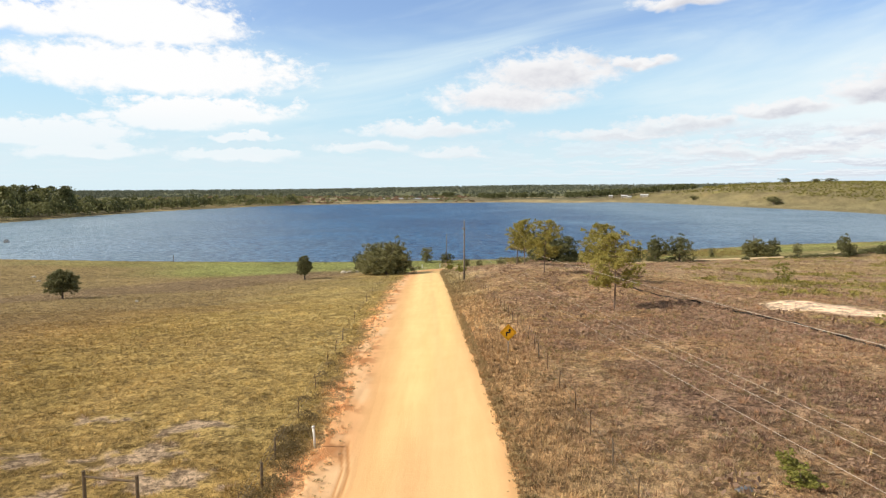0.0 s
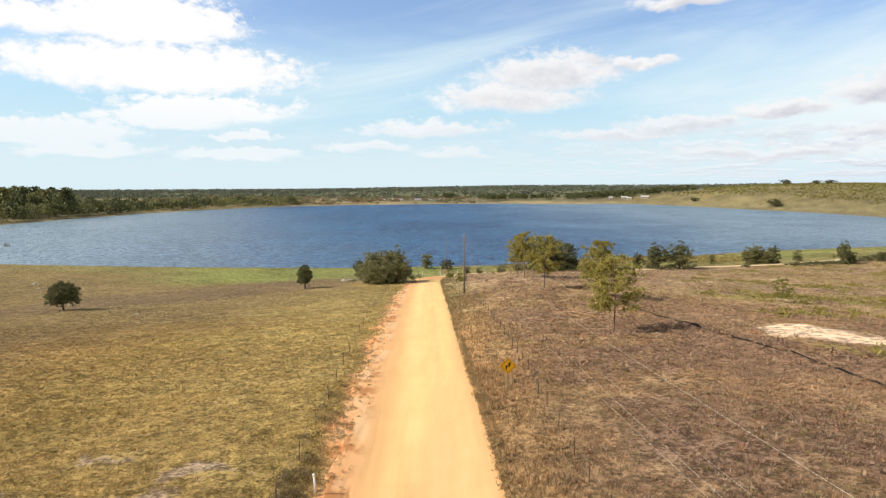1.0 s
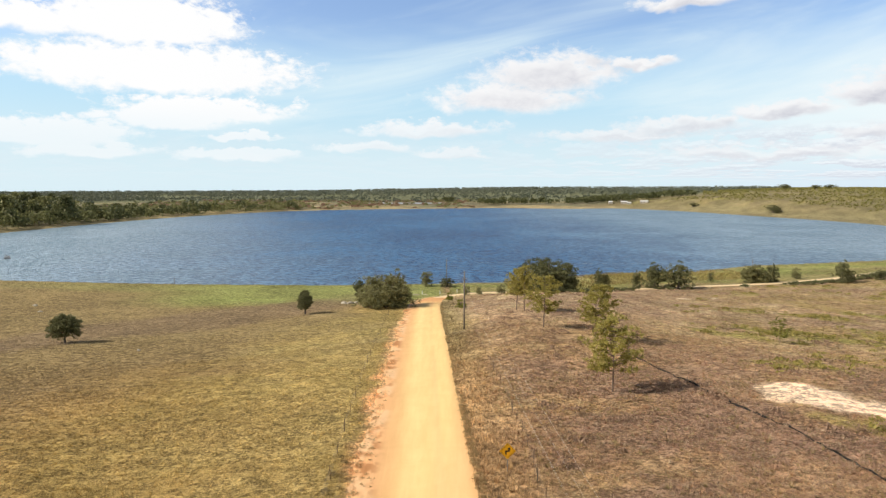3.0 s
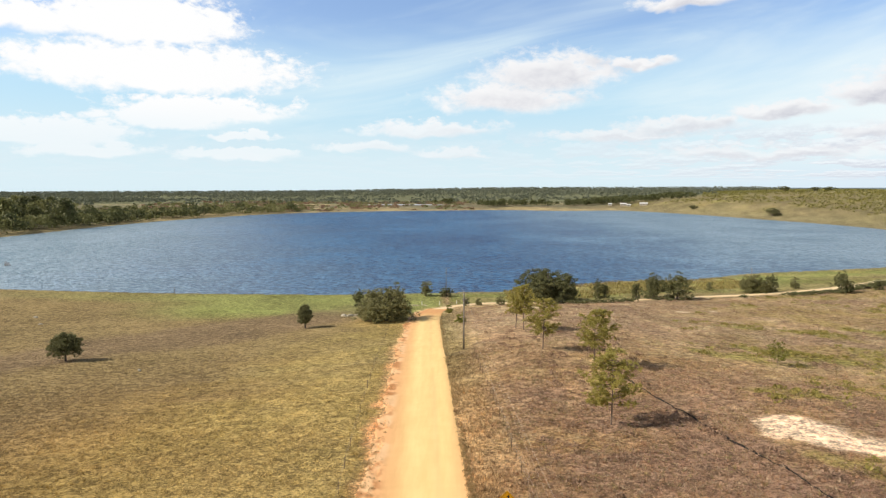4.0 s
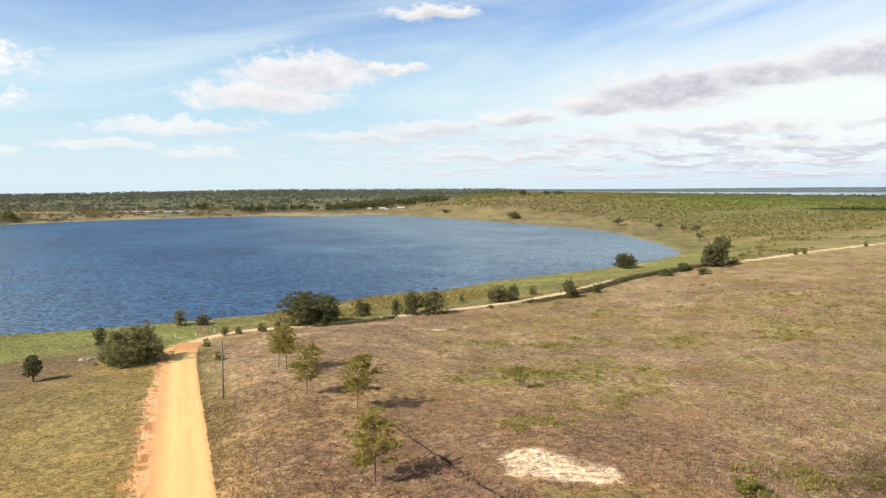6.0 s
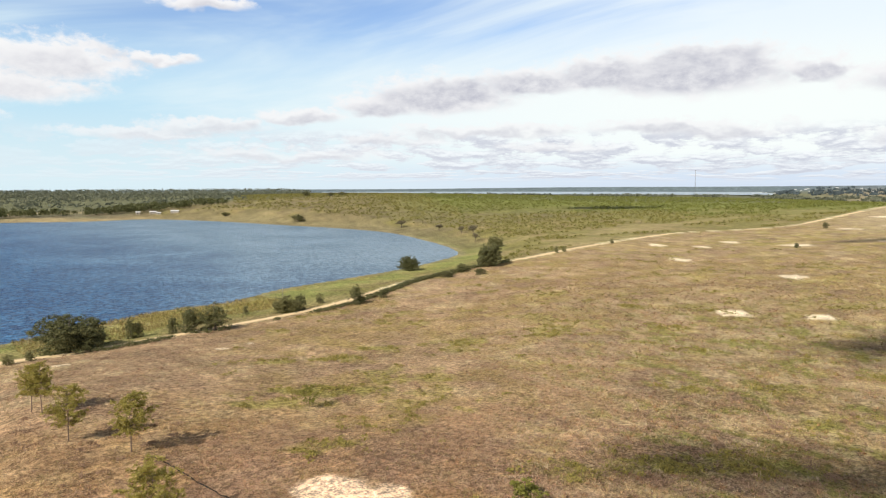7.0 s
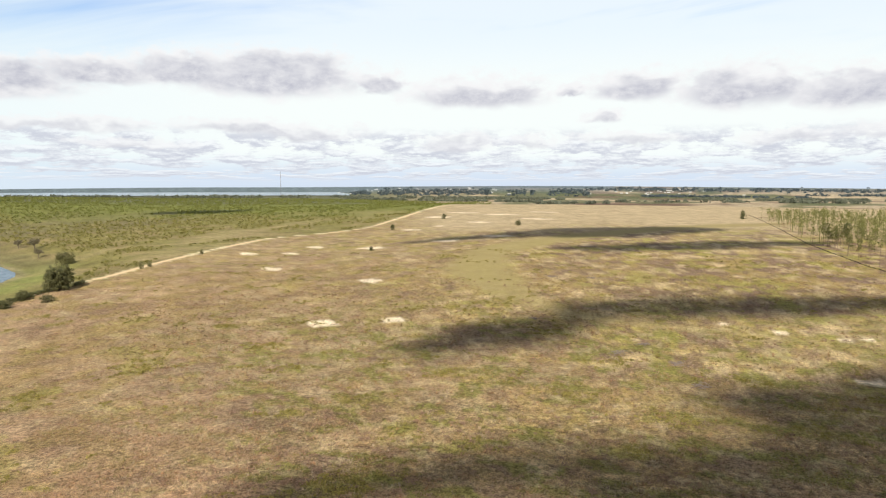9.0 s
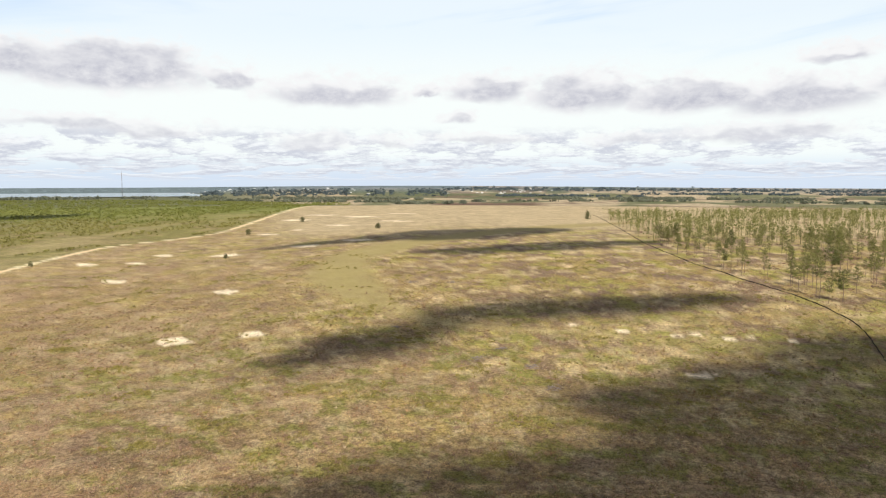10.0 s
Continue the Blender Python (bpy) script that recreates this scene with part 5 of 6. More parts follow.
for x, y, z in heights_of(rest):
    tall = 10 + 4 * rng.random()
    c = np.column_stack([rng.normal(size=24) * 1.1, rng.normal(size=24) * 1.1, tall * (0.5 + 0.5 * rng.random(24))])
    v, f = scatter_leaves(c + np.array([x, y, z]), 0.6, 1, 0.3)
    v_.append(v)
    f_.append(f + base)
    base += len(v)
    stem = np.array([[-0.12, 0, 0], [0.12, 0, 0], [0.06, 0.1, tall * 0.9], [-0.06, 0.1, tall * 0.9], [0, -0.12, 0], [0, 0.12, 0], [0.0, 0.16, tall * 0.9], [0.0, 0.04, tall * 0.9]]) + np.array([x, y, z])
    v_.append(stem)
    f_.append(np.array([[0, 1, 2, 3], [4, 5, 6, 7]]) + base)
    base += 8
tagged(new("pine_wood", mesh_of("pine_wood", np.vstack(v_), np.vstack(f_), WOOD_NEEDLES)), "deeper rows of a thinned pine wood", "woods", kind="stuff")
# brown and olive undergrowth between the pines
g = np.random.default_rng(67)
xy = np.column_stack([g.uniform(200, 860, 2000), g.uniform(-430, -96, 2000)])
edge_y = np.interp(xy[:, 0], WOOD_EDGE[::-1, 0], WOOD_EDGE[::-1, 1])
xy = xy[(xy[:, 1] < edge_y - 2) & (xy[:, 1] > -0.58 * xy[:, 0] - 20) & (cloudy(xy[:, 0], xy[:, 1], 40, 243) > 0.40)]
leaf_mass("undergrowth", "brown undergrowth and slash between thinned pines", "undergrowth", heights_of(xy), [(1.5 + 2.5 * g.random(), 0.4 + 0.9 * g.random()) for _ in xy], TWIGS, 30, 0.09)

# ---------------------------------------------------------------- grass and scrub
def tufts(name, label, count, az, reach_, tall, wide, blades, seed, shade=1.0, thin=0.085, east_only=False, pale=0.0):
    """Thousands of small tufts, as one mesh, thick where the cover is thick."""
    g = np.random.default_rng(seed)
    a = np.radians(g.uniform(*az, count))
    r = np.sqrt(g.uniform(reach_[0] ** 2, reach_[1] ** 2, count))
    x, y = r * np.sin(a), r * np.cos(a)
    sd = shore_distance(x, y)
    rd, _, _ = to_line(x, y, ROAD)
    td, _, _ = to_line(x, y, TRACK)
    line = np.interp(y, ROAD[:, 1], ROAD[:, 0])
    bare = np.zeros(count)
    for cx, cy, p, q_, turn in SANDS:
        c, s = math.cos(radians(turn)), math.sin(radians(turn))
        u, v = ((x - cx) * c + (y - cy) * s) / p, ((y - cy) * c - (x - cx) * s) / q_
        bare = np.maximum(bare, 1.25 - u * u - v * v)
    thick = cloudy(x, y, 6, seed, 4)
    ok = (sd > 2) & (rd > np.where(x > line, 3.6, np.where(g.random(count) < 0.25, 4.3, 5.3) + 2.6 * lattice_noise(x, y * 0.5, 7))) & (td > 2.3) & (bare < 0.12 + 0.6 * g.random(count)) & (lane_reach(x, y) > (0.4 + 0.8 * g.random(count)) * step(190, 300, x)) & (thick > np.where(x > line, 0.30, 0.18) + 0.25 * g.random(count))
    x, y, r, sd, thick, bare, rd = (q_[ok] for q_ in (x, y, r, sd, thick, bare, rd))
    if east_only:
        ok = x > np.interp(y, ROAD[:, 1], ROAD[:, 0])
        x, y, r, sd, thick, bare, rd = (q_[ok] for q_ in (x, y, r, sd, thick, bare, rd))
    n = len(x)
    line = np.interp(y, ROAD[:, 1], ROAD[:, 0])
    east = (x > line).astype(float)
    z = surface(x, y, sd, rd)
    spread = np.where(x > line, 1.30 - 0.75 * step(60, 190, r), 0.75)[:, None]
    tint = cover(x, y, sd) * (1 + (shade - 1) * np.where(x > line, 1.0, 0.1)[:, None]) * np.where(x > line, 1.0, 1.12)[:, None] * (1 + spread * (g.random((n, 1)) - 0.5))
    tint = tint * (1 - pale) + pale * np.array((0.66, 0.53, 0.36)) * (0.75 + 0.5 * g.random((n, 1)))
    verge = step(11, 5, rd)
    pick = g.random(n) + 0.17 * step(42, 68, np.degrees(np.arctan2(x, y))) + 0.35 * (cloudy(x, y, 5, seed + 31, 3) - 0.5)
    hue = np.array(((0.285, 0.178, 0.145), (0.40, 0.228, 0.128), (0.47, 0.385, 0.275), (0.265, 0.235, 0.090)))[np.digitize(pick, (0.36, 0.60, 0.80))]
    tint = blend(tint, hue * (0.75 + 0.5 * g.random((n, 1))), east * (1 - 0.75 * verge) * (0.62 - 0.35 * pale))
    h = tall * (0.55 + 0.9 * g.random(n)) * (0.7 + 0.25 * east + 0.7 * verge) * (0.6 + 0.9 * thick)
    w_ = wide * (0.6 + 0.8 * g.random(n)) * (0.85 + 0.12 * east)
    k = blades
    ang = g.random((n, k)) * 6.283
    out = (0.35 + 0.65 * g.random((n, k))) * w_[:, None]
    rise = h[:, None] * (0.45 + 0.65 * g.random((n, k))) * (1.15 - 0.5 * out / w_[:, None])
    dx, dy = np.cos(ang), np.sin(ang)
    foot = 0.22 * out
    half = thin * w_[:, None] * (0.7 + 0.6 * g.random((n, k)))
    zero = z[:, None] - 0.06
    left = np.stack([x[:, None] + dx * foot - dy * half, y[:, None] + dy * foot + dx * half, zero + 0 * out], -1)
    right = np.stack([x[:, None] + dx * foot + dy * half, y[:, None] + dy * foot - dx * half, zero + 0 * out], -1)
    tip = np.stack([x[:, None] + dx * out, y[:, None] + dy * out, z[:, None] + rise], -1)
    verts = np.stack([left, right, tip], 2).reshape(-1, 3)
    ob = new(name, mesh_of(name, verts, np.arange(len(verts)).reshape(-1, 3), BLADES, np.repeat(tint, 3 * k, axis=0)))
    return tagged(ob, label, "grass", kind="stuff")


tufts("grass_near", "fine dry grass and brown heath beside the road", 58000, (-37, 42), (22, 62), 0.19, 0.36, 8, 500, 1.0, 0.040)
tufts("grass", "dry tufted pasture grass and heath scrub", 78000, (-37, 42), (58, 122), 0.22, 0.40, 6, 501, 1.0, 0.065)
tufts("heath", "brown and straw-coloured heath scrub", 80000, (40, 119), (48, 175), 0.30, 0.62, 5, 502)
tufts("grass_far", "dry pasture grass in tussocks down to the lake", 66000, (-40, 45), (115, 300), 0.28, 0.75, 5, 503)
tufts("heath_far", "brown heath scrub over the hill", 75000, (40, 119), (170, 420), 0.40, 1.05, 4, 504)
tufts("tussocks", "coarse darker tussocks in the pasture and heath", 14000, (-38, 60), (24, 190), 0.28, 0.42, 16, 505, 0.55, 0.036)
tufts("tussocks_hill", "coarse darker tussocks over the heath", 17000, (45, 119), (60, 330), 0.50, 0.95, 10, 506, 0.62)
tufts("dark_tufts", "low dark brown tufts among the heath by the road", 11000, (3, 46), (22, 85), 0.17, 0.26, 12, 511, 0.48, 0.045, True)
tufts("straw", "pale dead straw and litter among the heath", 42000, (2, 45), (22, 130), 0.07, 0.20, 5, 507, 1.0, 0.06, True, 0.72)
tufts("straw_hill", "pale dead straw and litter over the heath", 24000, (40, 119), (45, 330), 0.14, 0.50, 6, 508, 1.0, 0.14, True, 0.6)
tufts("grass_clumps", "rounded clumps of dry pasture grass", 7000, (-37, 40), (22, 100), 0.34, 0.46, 24, 509, 1.08, 0.042)

# tall grass and reeds at the water's edge
g = np.random.default_rng(77)
xy = np.column_stack([g.uniform(25, 135, 15000), g.uniform(248, 318, 15000)])
sd = shore_distance(xy[:, 0], xy[:, 1])
td, _, _ = to_line(xy[:, 0], xy[:, 1], TRACK)
xy = xy[(sd > -1.5) & (sd < 34) & (td > 5) & (cloudy(xy[:, 0], xy[:, 1], 14, 91) > 0.40)]
n = len(xy)
base = heights_of(xy)
ang, length = g.random(n) * 6.283, 0.35 + 0.5 * g.random(n)
side = np.stack([np.cos(ang), np.sin(ang), 0 * ang], 1) * 0.13
tip = base + np.stack([0.4 * g.normal(size=n), 0.4 * g.normal(size=n), length], 1)
verts = np.stack([base - side - np.array([0, 0, 0.1]), base + side - np.array([0, 0, 0.1]), tip + side * 0.5, tip - side * 0.5], 1).reshape(-1, 3)
REED_TINT = np.repeat(blend(np.array((0.215, 0.195, 0.065)) + np.zeros((n, 3)), np.array((0.34, 0.265, 0.12)), g.random(n)), 4, axis=0)
tagged(new("reeds", mesh_of("reeds", verts, np.arange(n * 4).reshape(n, 4), BLADES, REED_TINT)), "yellow-green reeds fringing the lake", "reeds", kind="stuff")

# mats of low green shrubs on the heath
g = np.random.default_rng(78)
xy = np.column_stack([g.uniform(10, 420, 40000), g.uniform(-110, 250, 40000)])
xy = xy[(cloudy(xy[:, 0], xy[:, 1], 12, 57) > 0.645) & (np.hypot(xy[:, 0], xy[:, 1]) > 100) & (xy[:, 0] > 0.36 * xy[:, 1]) & (np.interp(xy[:, 0], TRACK[:, 0], TRACK[:, 1]) - 8 > xy[:, 1])]
mats = np.repeat(np.array(MATS, float), 30, axis=0)
way_ = mats / np.linalg.norm(mats, axis=1)[:, None]
k = len(mats)
mats = mats + np.stack([way_[:, 1], -way_[:, 0]], 1) * g.normal(size=(k, 1)) * 4.4 + way_ * g.normal(size=(k, 1)) * 2.3
xy = np.vstack([xy[:1500], mats[cloudy(mats[:, 0], mats[:, 1], 4, 81, 3) > 0.42]])
leaf_mass("low_shrubs", "mats of low green scrub oak on the heath", "shrubs", heights_of(xy), [(1.2 + 1.5 * g.random(), 0.30 + 0.40 * g.random()) for _ in xy], SCRUB, 34, 0.085)

# brown twiggy bushes of the heath
g = np.random.default_rng(79)
a, r = np.radians(g.uniform(3, 118, 2100)), np.concatenate([np.sqrt(g.uniform(26 ** 2, 140 ** 2, 900)), np.sqrt(g.uniform(60 ** 2, 320 ** 2, 1200))])
xy = np.column_stack([r * np.sin(a), r * np.cos(a)])
xy = xy[(xy[:, 0] > 9) & (np.interp(xy[:, 0], TRACK[:, 0], TRACK[:, 1]) - 8 > xy[:, 1]) & (np.hypot(xy[:, 0] - 41, xy[:, 1] - 69) > 10) & (cloudy(xy[:, 0], xy[:, 1], 25, 59) > 0.42)]
xy = np.vstack([xy, [(25.5, 77), (27, 76), (29, 77), (31, 108), (33, 107), (25, 119), (27, 118)]])
leaf_mass("brown_bushes", "rounded brown twiggy bushes on the heath", "shrubs", heights_of(xy), [(0.9 + 2.0 * g.random() ** 1.5, 0.3 + 0.65 * g.random()) for _ in xy], TWIGS, 66, 0.055)

# weeds along the ditch by the pasture fence
g = np.random.default_rng(80)
y = np.concatenate([g.uniform(24, 41, 46), g.uniform(41, 60, 12)])
xy = np.column_stack([np.interp(y, ROAD[:, 1], ROAD[:, 0]) - 7.2 - 1.2 * g.random(len(y)), y])
leaf_mass("ditch_weeds", "dry brown weeds along a roadside ditch", "weeds", heights_of(xy), [(0.7 + 0.8 * g.random(), 0.3 + 0.4 * g.random()) for _ in xy], DITCH, 150, 0.045)

# tufts that creep over both edges of the road
g = np.random.default_rng(83)
y = np.concatenate([g.uniform(20, 75, 520), g.uniform(75, 190, 380)])
xy = np.column_stack([np.interp(y, ROAD[:, 1], ROAD[:, 0]) - 4.5 - 3.0 * np.sqrt(g.random(len(y))), y])
leaf_mass("shoulder_weeds", "dry tufts scattered over the orange road shoulder", "weeds", heights_of(xy), [(0.22 + 0.45 * g.random() ** 2, 0.10 + 0.22 * g.random()) for _ in xy], DRY_TUFTS, 26, 0.10)
y = np.concatenate([g.uniform(20, 75, 420), g.uniform(75, 190, 260)])
xy = np.column_stack([np.interp(y, ROAD[:, 1], ROAD[:, 0]) + 3.55 + 0.7 * g.random(len(y)), y])
leaf_mass("verge_weeds", "straw-coloured tufts hanging over the road's edge", "weeds", heights_of(xy), [(0.30 + 0.45 * g.random(), 0.15 + 0.28 * g.random()) for _ in xy], DRY_TUFTS, 26, 0.10)

# ---------------------------------------------------------------- fences, poles, sign, houses
def fence_post(x, y, tall, mat, label, group, radius=0.03, lean=0.0):
    bm = bmesh.new()
    tube(bm, [(0, 0, -0.4), (0, 0, tall * 0.5), (lean, 0, tall)], [radius, radius, radius * 0.92], 6)
    bmesh.ops.bevel(bm, geom=[e for e in bm.edges if e.is_boundary], offset=0.004, segments=1, affect="EDGES")
    ob = new("fence_post", from_bm("fence_post", bm, mat, False))
    ob.matrix_world = pose(x, y, ground_at(x, y), 0, 0, rng.uniform(0, 360))
    return tagged(ob, label, "fence post", group)


def wire_along(name, label, points, radius, mat, sides=4):
    bm = bmesh.new()
    tube(bm, points, [radius] * len(points), sides)
    return tagged(new(name, from_bm(name, bm, mat)), label, "wire", kind="")


def wire_fence(name, line, gap, tall, label, group, offset_seed):
    """Thin posts with strands of wire, along a line on the ground."""
    r = np.random.default_rng(offset_seed)
    pts = dense(line, gap)
    posts = []
    for k, (x, y) in enumerate(pts):
        wood = k % 5 == 2
        posts.append(fence_post(float(x), float(y), tall * (0.92 + 0.16 * r.random()), POST_WOOD if wood else STEEL_POST,
                                ("weathered wooden" if wood else "thin rusty steel") + label, group, 0.048 if wood else 0.026, 0.05 * r.normal()))
    wires = thing(name, "strands of slack fence wire" + label, "fence wire", kind="")
    for level in (0.35, 0.68, 0.98):
        bm = bmesh.new()
        tube(bm, [(x, y, ground_at(x, y) + tall * level * 0.92) for x, y in pts], [0.006] * len(pts), 3)
        part("strand", from_bm("strand", bm, WIRE), wires)


wire_fence("fence_wires", smooth_line([(-8.3, 20), (-8.6, 30), (-8.8, 37), (-9.1, 44), (-9.3, 51), (-9.7, 58), (-10.2, 66), (-11, 85), (-12, 110), (-13, 140), (-14, 172)]), 6.8, 1.25,
           " fence along the pasture beside the road", "pasture fence posts", 5)
wire_fence("fence_wires", smooth_line([(7.6, 22), (7.6, 29), (7.4, 32), (7.4, 37.4), (7.2, 40.2), (7.1, 44), (6.9, 48), (7.2, 55), (7.0, 72), (6.4, 95), (5.6, 120)]), 3.9, 1.2,
           " fence along the heath beside the road", "heath fence posts", 6)

# braced corner of a fence in the pasture
brace = thing("fence_brace", "weathered wooden corner brace of a pasture fence", "fence brace")
for dx in (-1.3, 1.3):
    bm = bmesh.new()
    tube(bm, [(-14.8 + dx, 28.9 - dx * 0.2, ground_at(-14.8 + dx, 28.9) - 0.4), (-14.8 + dx, 28.9 - dx * 0.2, ground_at(-14.8 + dx, 28.9) + 1.35)], [0.085, 0.075], 8)
    part("post", from_bm("post", bm, POST_WOOD, False), brace)
bm = bmesh.new()
z = ground_at(-14.8, 28.9) + 1.0
tube(bm, [(-16.1, 29.16, z), (-14.8, 28.9, z - 0.03), (-13.5, 28.64, z)], [0.055, 0.06, 0.055], 8)
part("rail", from_bm("rail", bm, POST_WOOD, False), brace)
fence_post(-8.5, 30.3, 1.25, POST_WOOD, "thick dark wooden fence post beside a thin one", "pasture fence posts", 0.07)

# white marker post
WHITE_PAINT = mottled("white_plastic", (0.72, 0.72, 0.70), (0.85, 0.85, 0.83), 5.0, 0.5, 0.002)
marker = thing("marker_post", "white plastic marker post on a small sand apron", "marker post", at=(-7.0, 35.2, ground_at(-7.0, 35.2)))
bm = bmesh.new()
tube(bm, [(0, 0, -0.3), (0, 0, 0.6), (-0.05, 0, 1.12)], [0.06, 0.06, 0.06], 10)
part("pipe", from_bm("pipe", bm, WHITE_PAINT), marker)
bm = bmesh.new()
tube(bm, [(-0.05, 0, 1.12), (-0.053, 0, 1.2)], [0.085, 0.08], 10)
part("cap", from_bm("cap", bm, WHITE_PAINT), marker)

# road sign: yellow diamond with a reverse-turn arrow
SIGN_YELLOW = mottled("sign_yellow", (0.72, 0.36, 0.015), (0.82, 0.44, 0.02), 3.0, 0.4, 0.001)
SIGN_BLACK = mottled("sign_black", (0.012, 0.012, 0.012), (0.025, 0.025, 0.025), 5.0, 0.5, 0.0005)
SIGN_STEEL = mottled("galvanised_steel", (0.30, 0.30, 0.30), (0.45, 0.45, 0.45), 9.0, 0.5, 0.002, 0.8)
sx, sy = 4.95, 51.9
sz = 1.62 - ground_at(sx, sy)
sign = thing("road_sign", "yellow diamond road sign with black winding arrow on steel post", "road sign", at=(sx, sy, ground_at(sx, sy)))
bm = bmesh.new()
box(bm, (0, 0.05, sz * 0.5 - 0.1), (0.07, 0.035, sz + 1.1), 0, 0.006)
part("post", from_bm("post", bm, SIGN_STEEL, False), sign)


def flat_shape(name, corners, y, deep, mat, parent, label=""):
    bm = bmesh.new()
    f = bm.faces.new([bm.verts.new((x, y, z)) for x, z in corners])
    made = bmesh.ops.extrude_face_region(bm, geom=[f])
    bmesh.ops.translate(bm, verts=[g_ for g_ in made["geom"] if isinstance(g_, bmesh.types.BMVert)], vec=(0, deep, 0))
    bmesh.ops.recalc_face_normals(bm, faces=bm.faces[:])
    return part(name, from_bm(name, bm, mat, False), parent, label)


R = 0.60
plate = flat_shape("plate", [(R * math.cos(a) + 0.05 * math.cos(b_), sz + R * math.sin(a) + 0.05 * math.sin(b_)) for a in (0, math.pi / 2, math.pi, 3 * math.pi / 2) for b_ in (a - 0.6, a, a + 0.6)], 0.0, 0.006, SIGN_YELLOW, sign)
bend_ = [(-0.20, -0.30), (-0.08, -0.30), (-0.08, -0.06), (0.18, -0.06), (0.18, 0.14), (0.27, 0.14), (0.12, 0.34), (-0.03, 0.14), (0.06, 0.14), (0.06, 0.05), (-0.20, 0.05)]
arrow = flat_shape("arrow", [(x * 0.95, sz + z_ * 0.95) for x, z_ in bend_], -0.004, 0.003, SIGN_BLACK, plate, "black arrow that turns right and up")
rim = [(0.55, 0.0), (0.0, 0.55), (-0.55, 0.0), (0.0, -0.55)]
bm = bmesh.new()
for (ax, az_), (bx, bz) in zip(rim, rim[1:] + rim[:1]):
    tube(bm, [(ax, -0.003, sz + az_), (bx, -0.003, sz + bz)], [0.010, 0.010], 4)
part("border", from_bm("border", bm, SIGN_BLACK, False), plate, "thin black border")

# utility poles and their wires
POLE_WOOD = mottled("pole_wood", (0.13, 0.115, 0.10), (0.27, 0.245, 0.22), 5.0, 0.9, 0.01)
PORCELAIN = mottled("porcelain", (0.30, 0.30, 0.30), (0.45, 0.45, 0.44), 5.0, 0.25, 0.001)


def utility_pole(x, y, tall, turn, label, drop=2.6, arm_half=0.34):
    """A wooden pole with a crossarm and insulators. Returns the places of its wires."""
    z = ground_at(x, y)
    t = thing("utility_pole", label, "utility pole", "utility poles", at=(x, y, z), turn=turn)
    bm = bmesh.new()
    tube(bm, [(0, 0, -0.6), (0, 0, tall * 0.5), (0, 0, tall)], [0.17, 0.15, 0.11], 10)
    part("pole", from_bm("pole", bm, POLE_WOOD), t)
    bm = bmesh.new()
    box(bm, (0, -0.15, tall - 1.45), (2 * arm_half + 0.12, 0.09, 0.11), 0, 0.01)
    arm = part("crossarm", from_bm("crossarm", bm, POLE_WOOD, False), t)
    out = []
    for px, pz in ((0.0, tall), (-arm_half, tall - 1.4), (arm_half, tall - 1.4)):
        bm = bmesh.new()
        tube(bm, [(px, -0.15 if px else 0, pz), (px, -0.15 if px else 0, pz + 0.12), (px, -0.15 if px else 0, pz + 0.16), (px, -0.15 if px else 0, pz + 0.26)], [0.03, 0.06, 0.035, 0.055], 8)
        part("insulator", from_bm("insulator", bm, PORCELAIN), arm if px else t, "grey porcelain insulator")
        out.append((px, pz + 0.26))
    bm = bmesh.new()
    box(bm, (0.14, 0, tall - drop), (0.06, 0.12, 0.14), 0, 0.01)
    part("bracket", from_bm("bracket", bm, SIGN_STEEL, False), t)
    out.append((0.16, tall - drop))
    c, s = math.cos(radians(turn)), math.sin(radians(turn))
    return [Vector((x + px * c, y + px * s, z + pz)) for px, pz in out]


POLE_LABEL = "grey wooden utility pole with crossarm"
pole_a = utility_pole(3.9, 127.2, 11.0, 2, POLE_LABEL + " beside the clay road")
pole_b = utility_pole(7.7, -25.0, 13.5, 2, POLE_LABEL + " on the road verge", 1.6, 0.6)
pole_c = utility_pole(1.3, 262.0, 11.2, 30, POLE_LABEL + " at the lake shore")
pole_d = utility_pole(130.0, 283.0, 8.2, 75, POLE_LABEL + " on the grassy shore")
LINE_WIRE = mottled("power_line", (0.66, 0.60, 0.52), (0.80, 0.75, 0.66), 2.0, 0.5, 0.0, 0.0)


def span(a, b, sag, radius=0.007):
    pts = [a.lerp(b, s) - Vector((0, 0, sag * 4 * s * (1 - s))) for s in np.linspace(0, 1, 25)]
    bm = bmesh.new()
    tube(bm, pts, [radius] * len(pts), 4)
    return tagged(new("power_line", from_bm("power_line", bm, LINE_WIRE)), "thin pale power line sagging between wooden poles", "power line", "power lines")


for k, ((a, b, c, d), sag) in enumerate(zip(zip(pole_a, pole_b, pole_c, pole_d), (0.8, 0.9, 0.9, 1.1))):
    span(a, b, (1.76, 1.92, 2.27, 2.2)[k], 0.0036 if k in (0, 3) else 0.0028)
    span(a, c, sag, 0.003)
    span(c, d, sag, 0.003)

# low black silt fence on wooden stakes, across the heath and along the pine wood
SILT = mottled("black_fabric", (0.012, 0.012, 0.012), (0.035, 0.032, 0.03), 6.0, 0.8, 0.02)


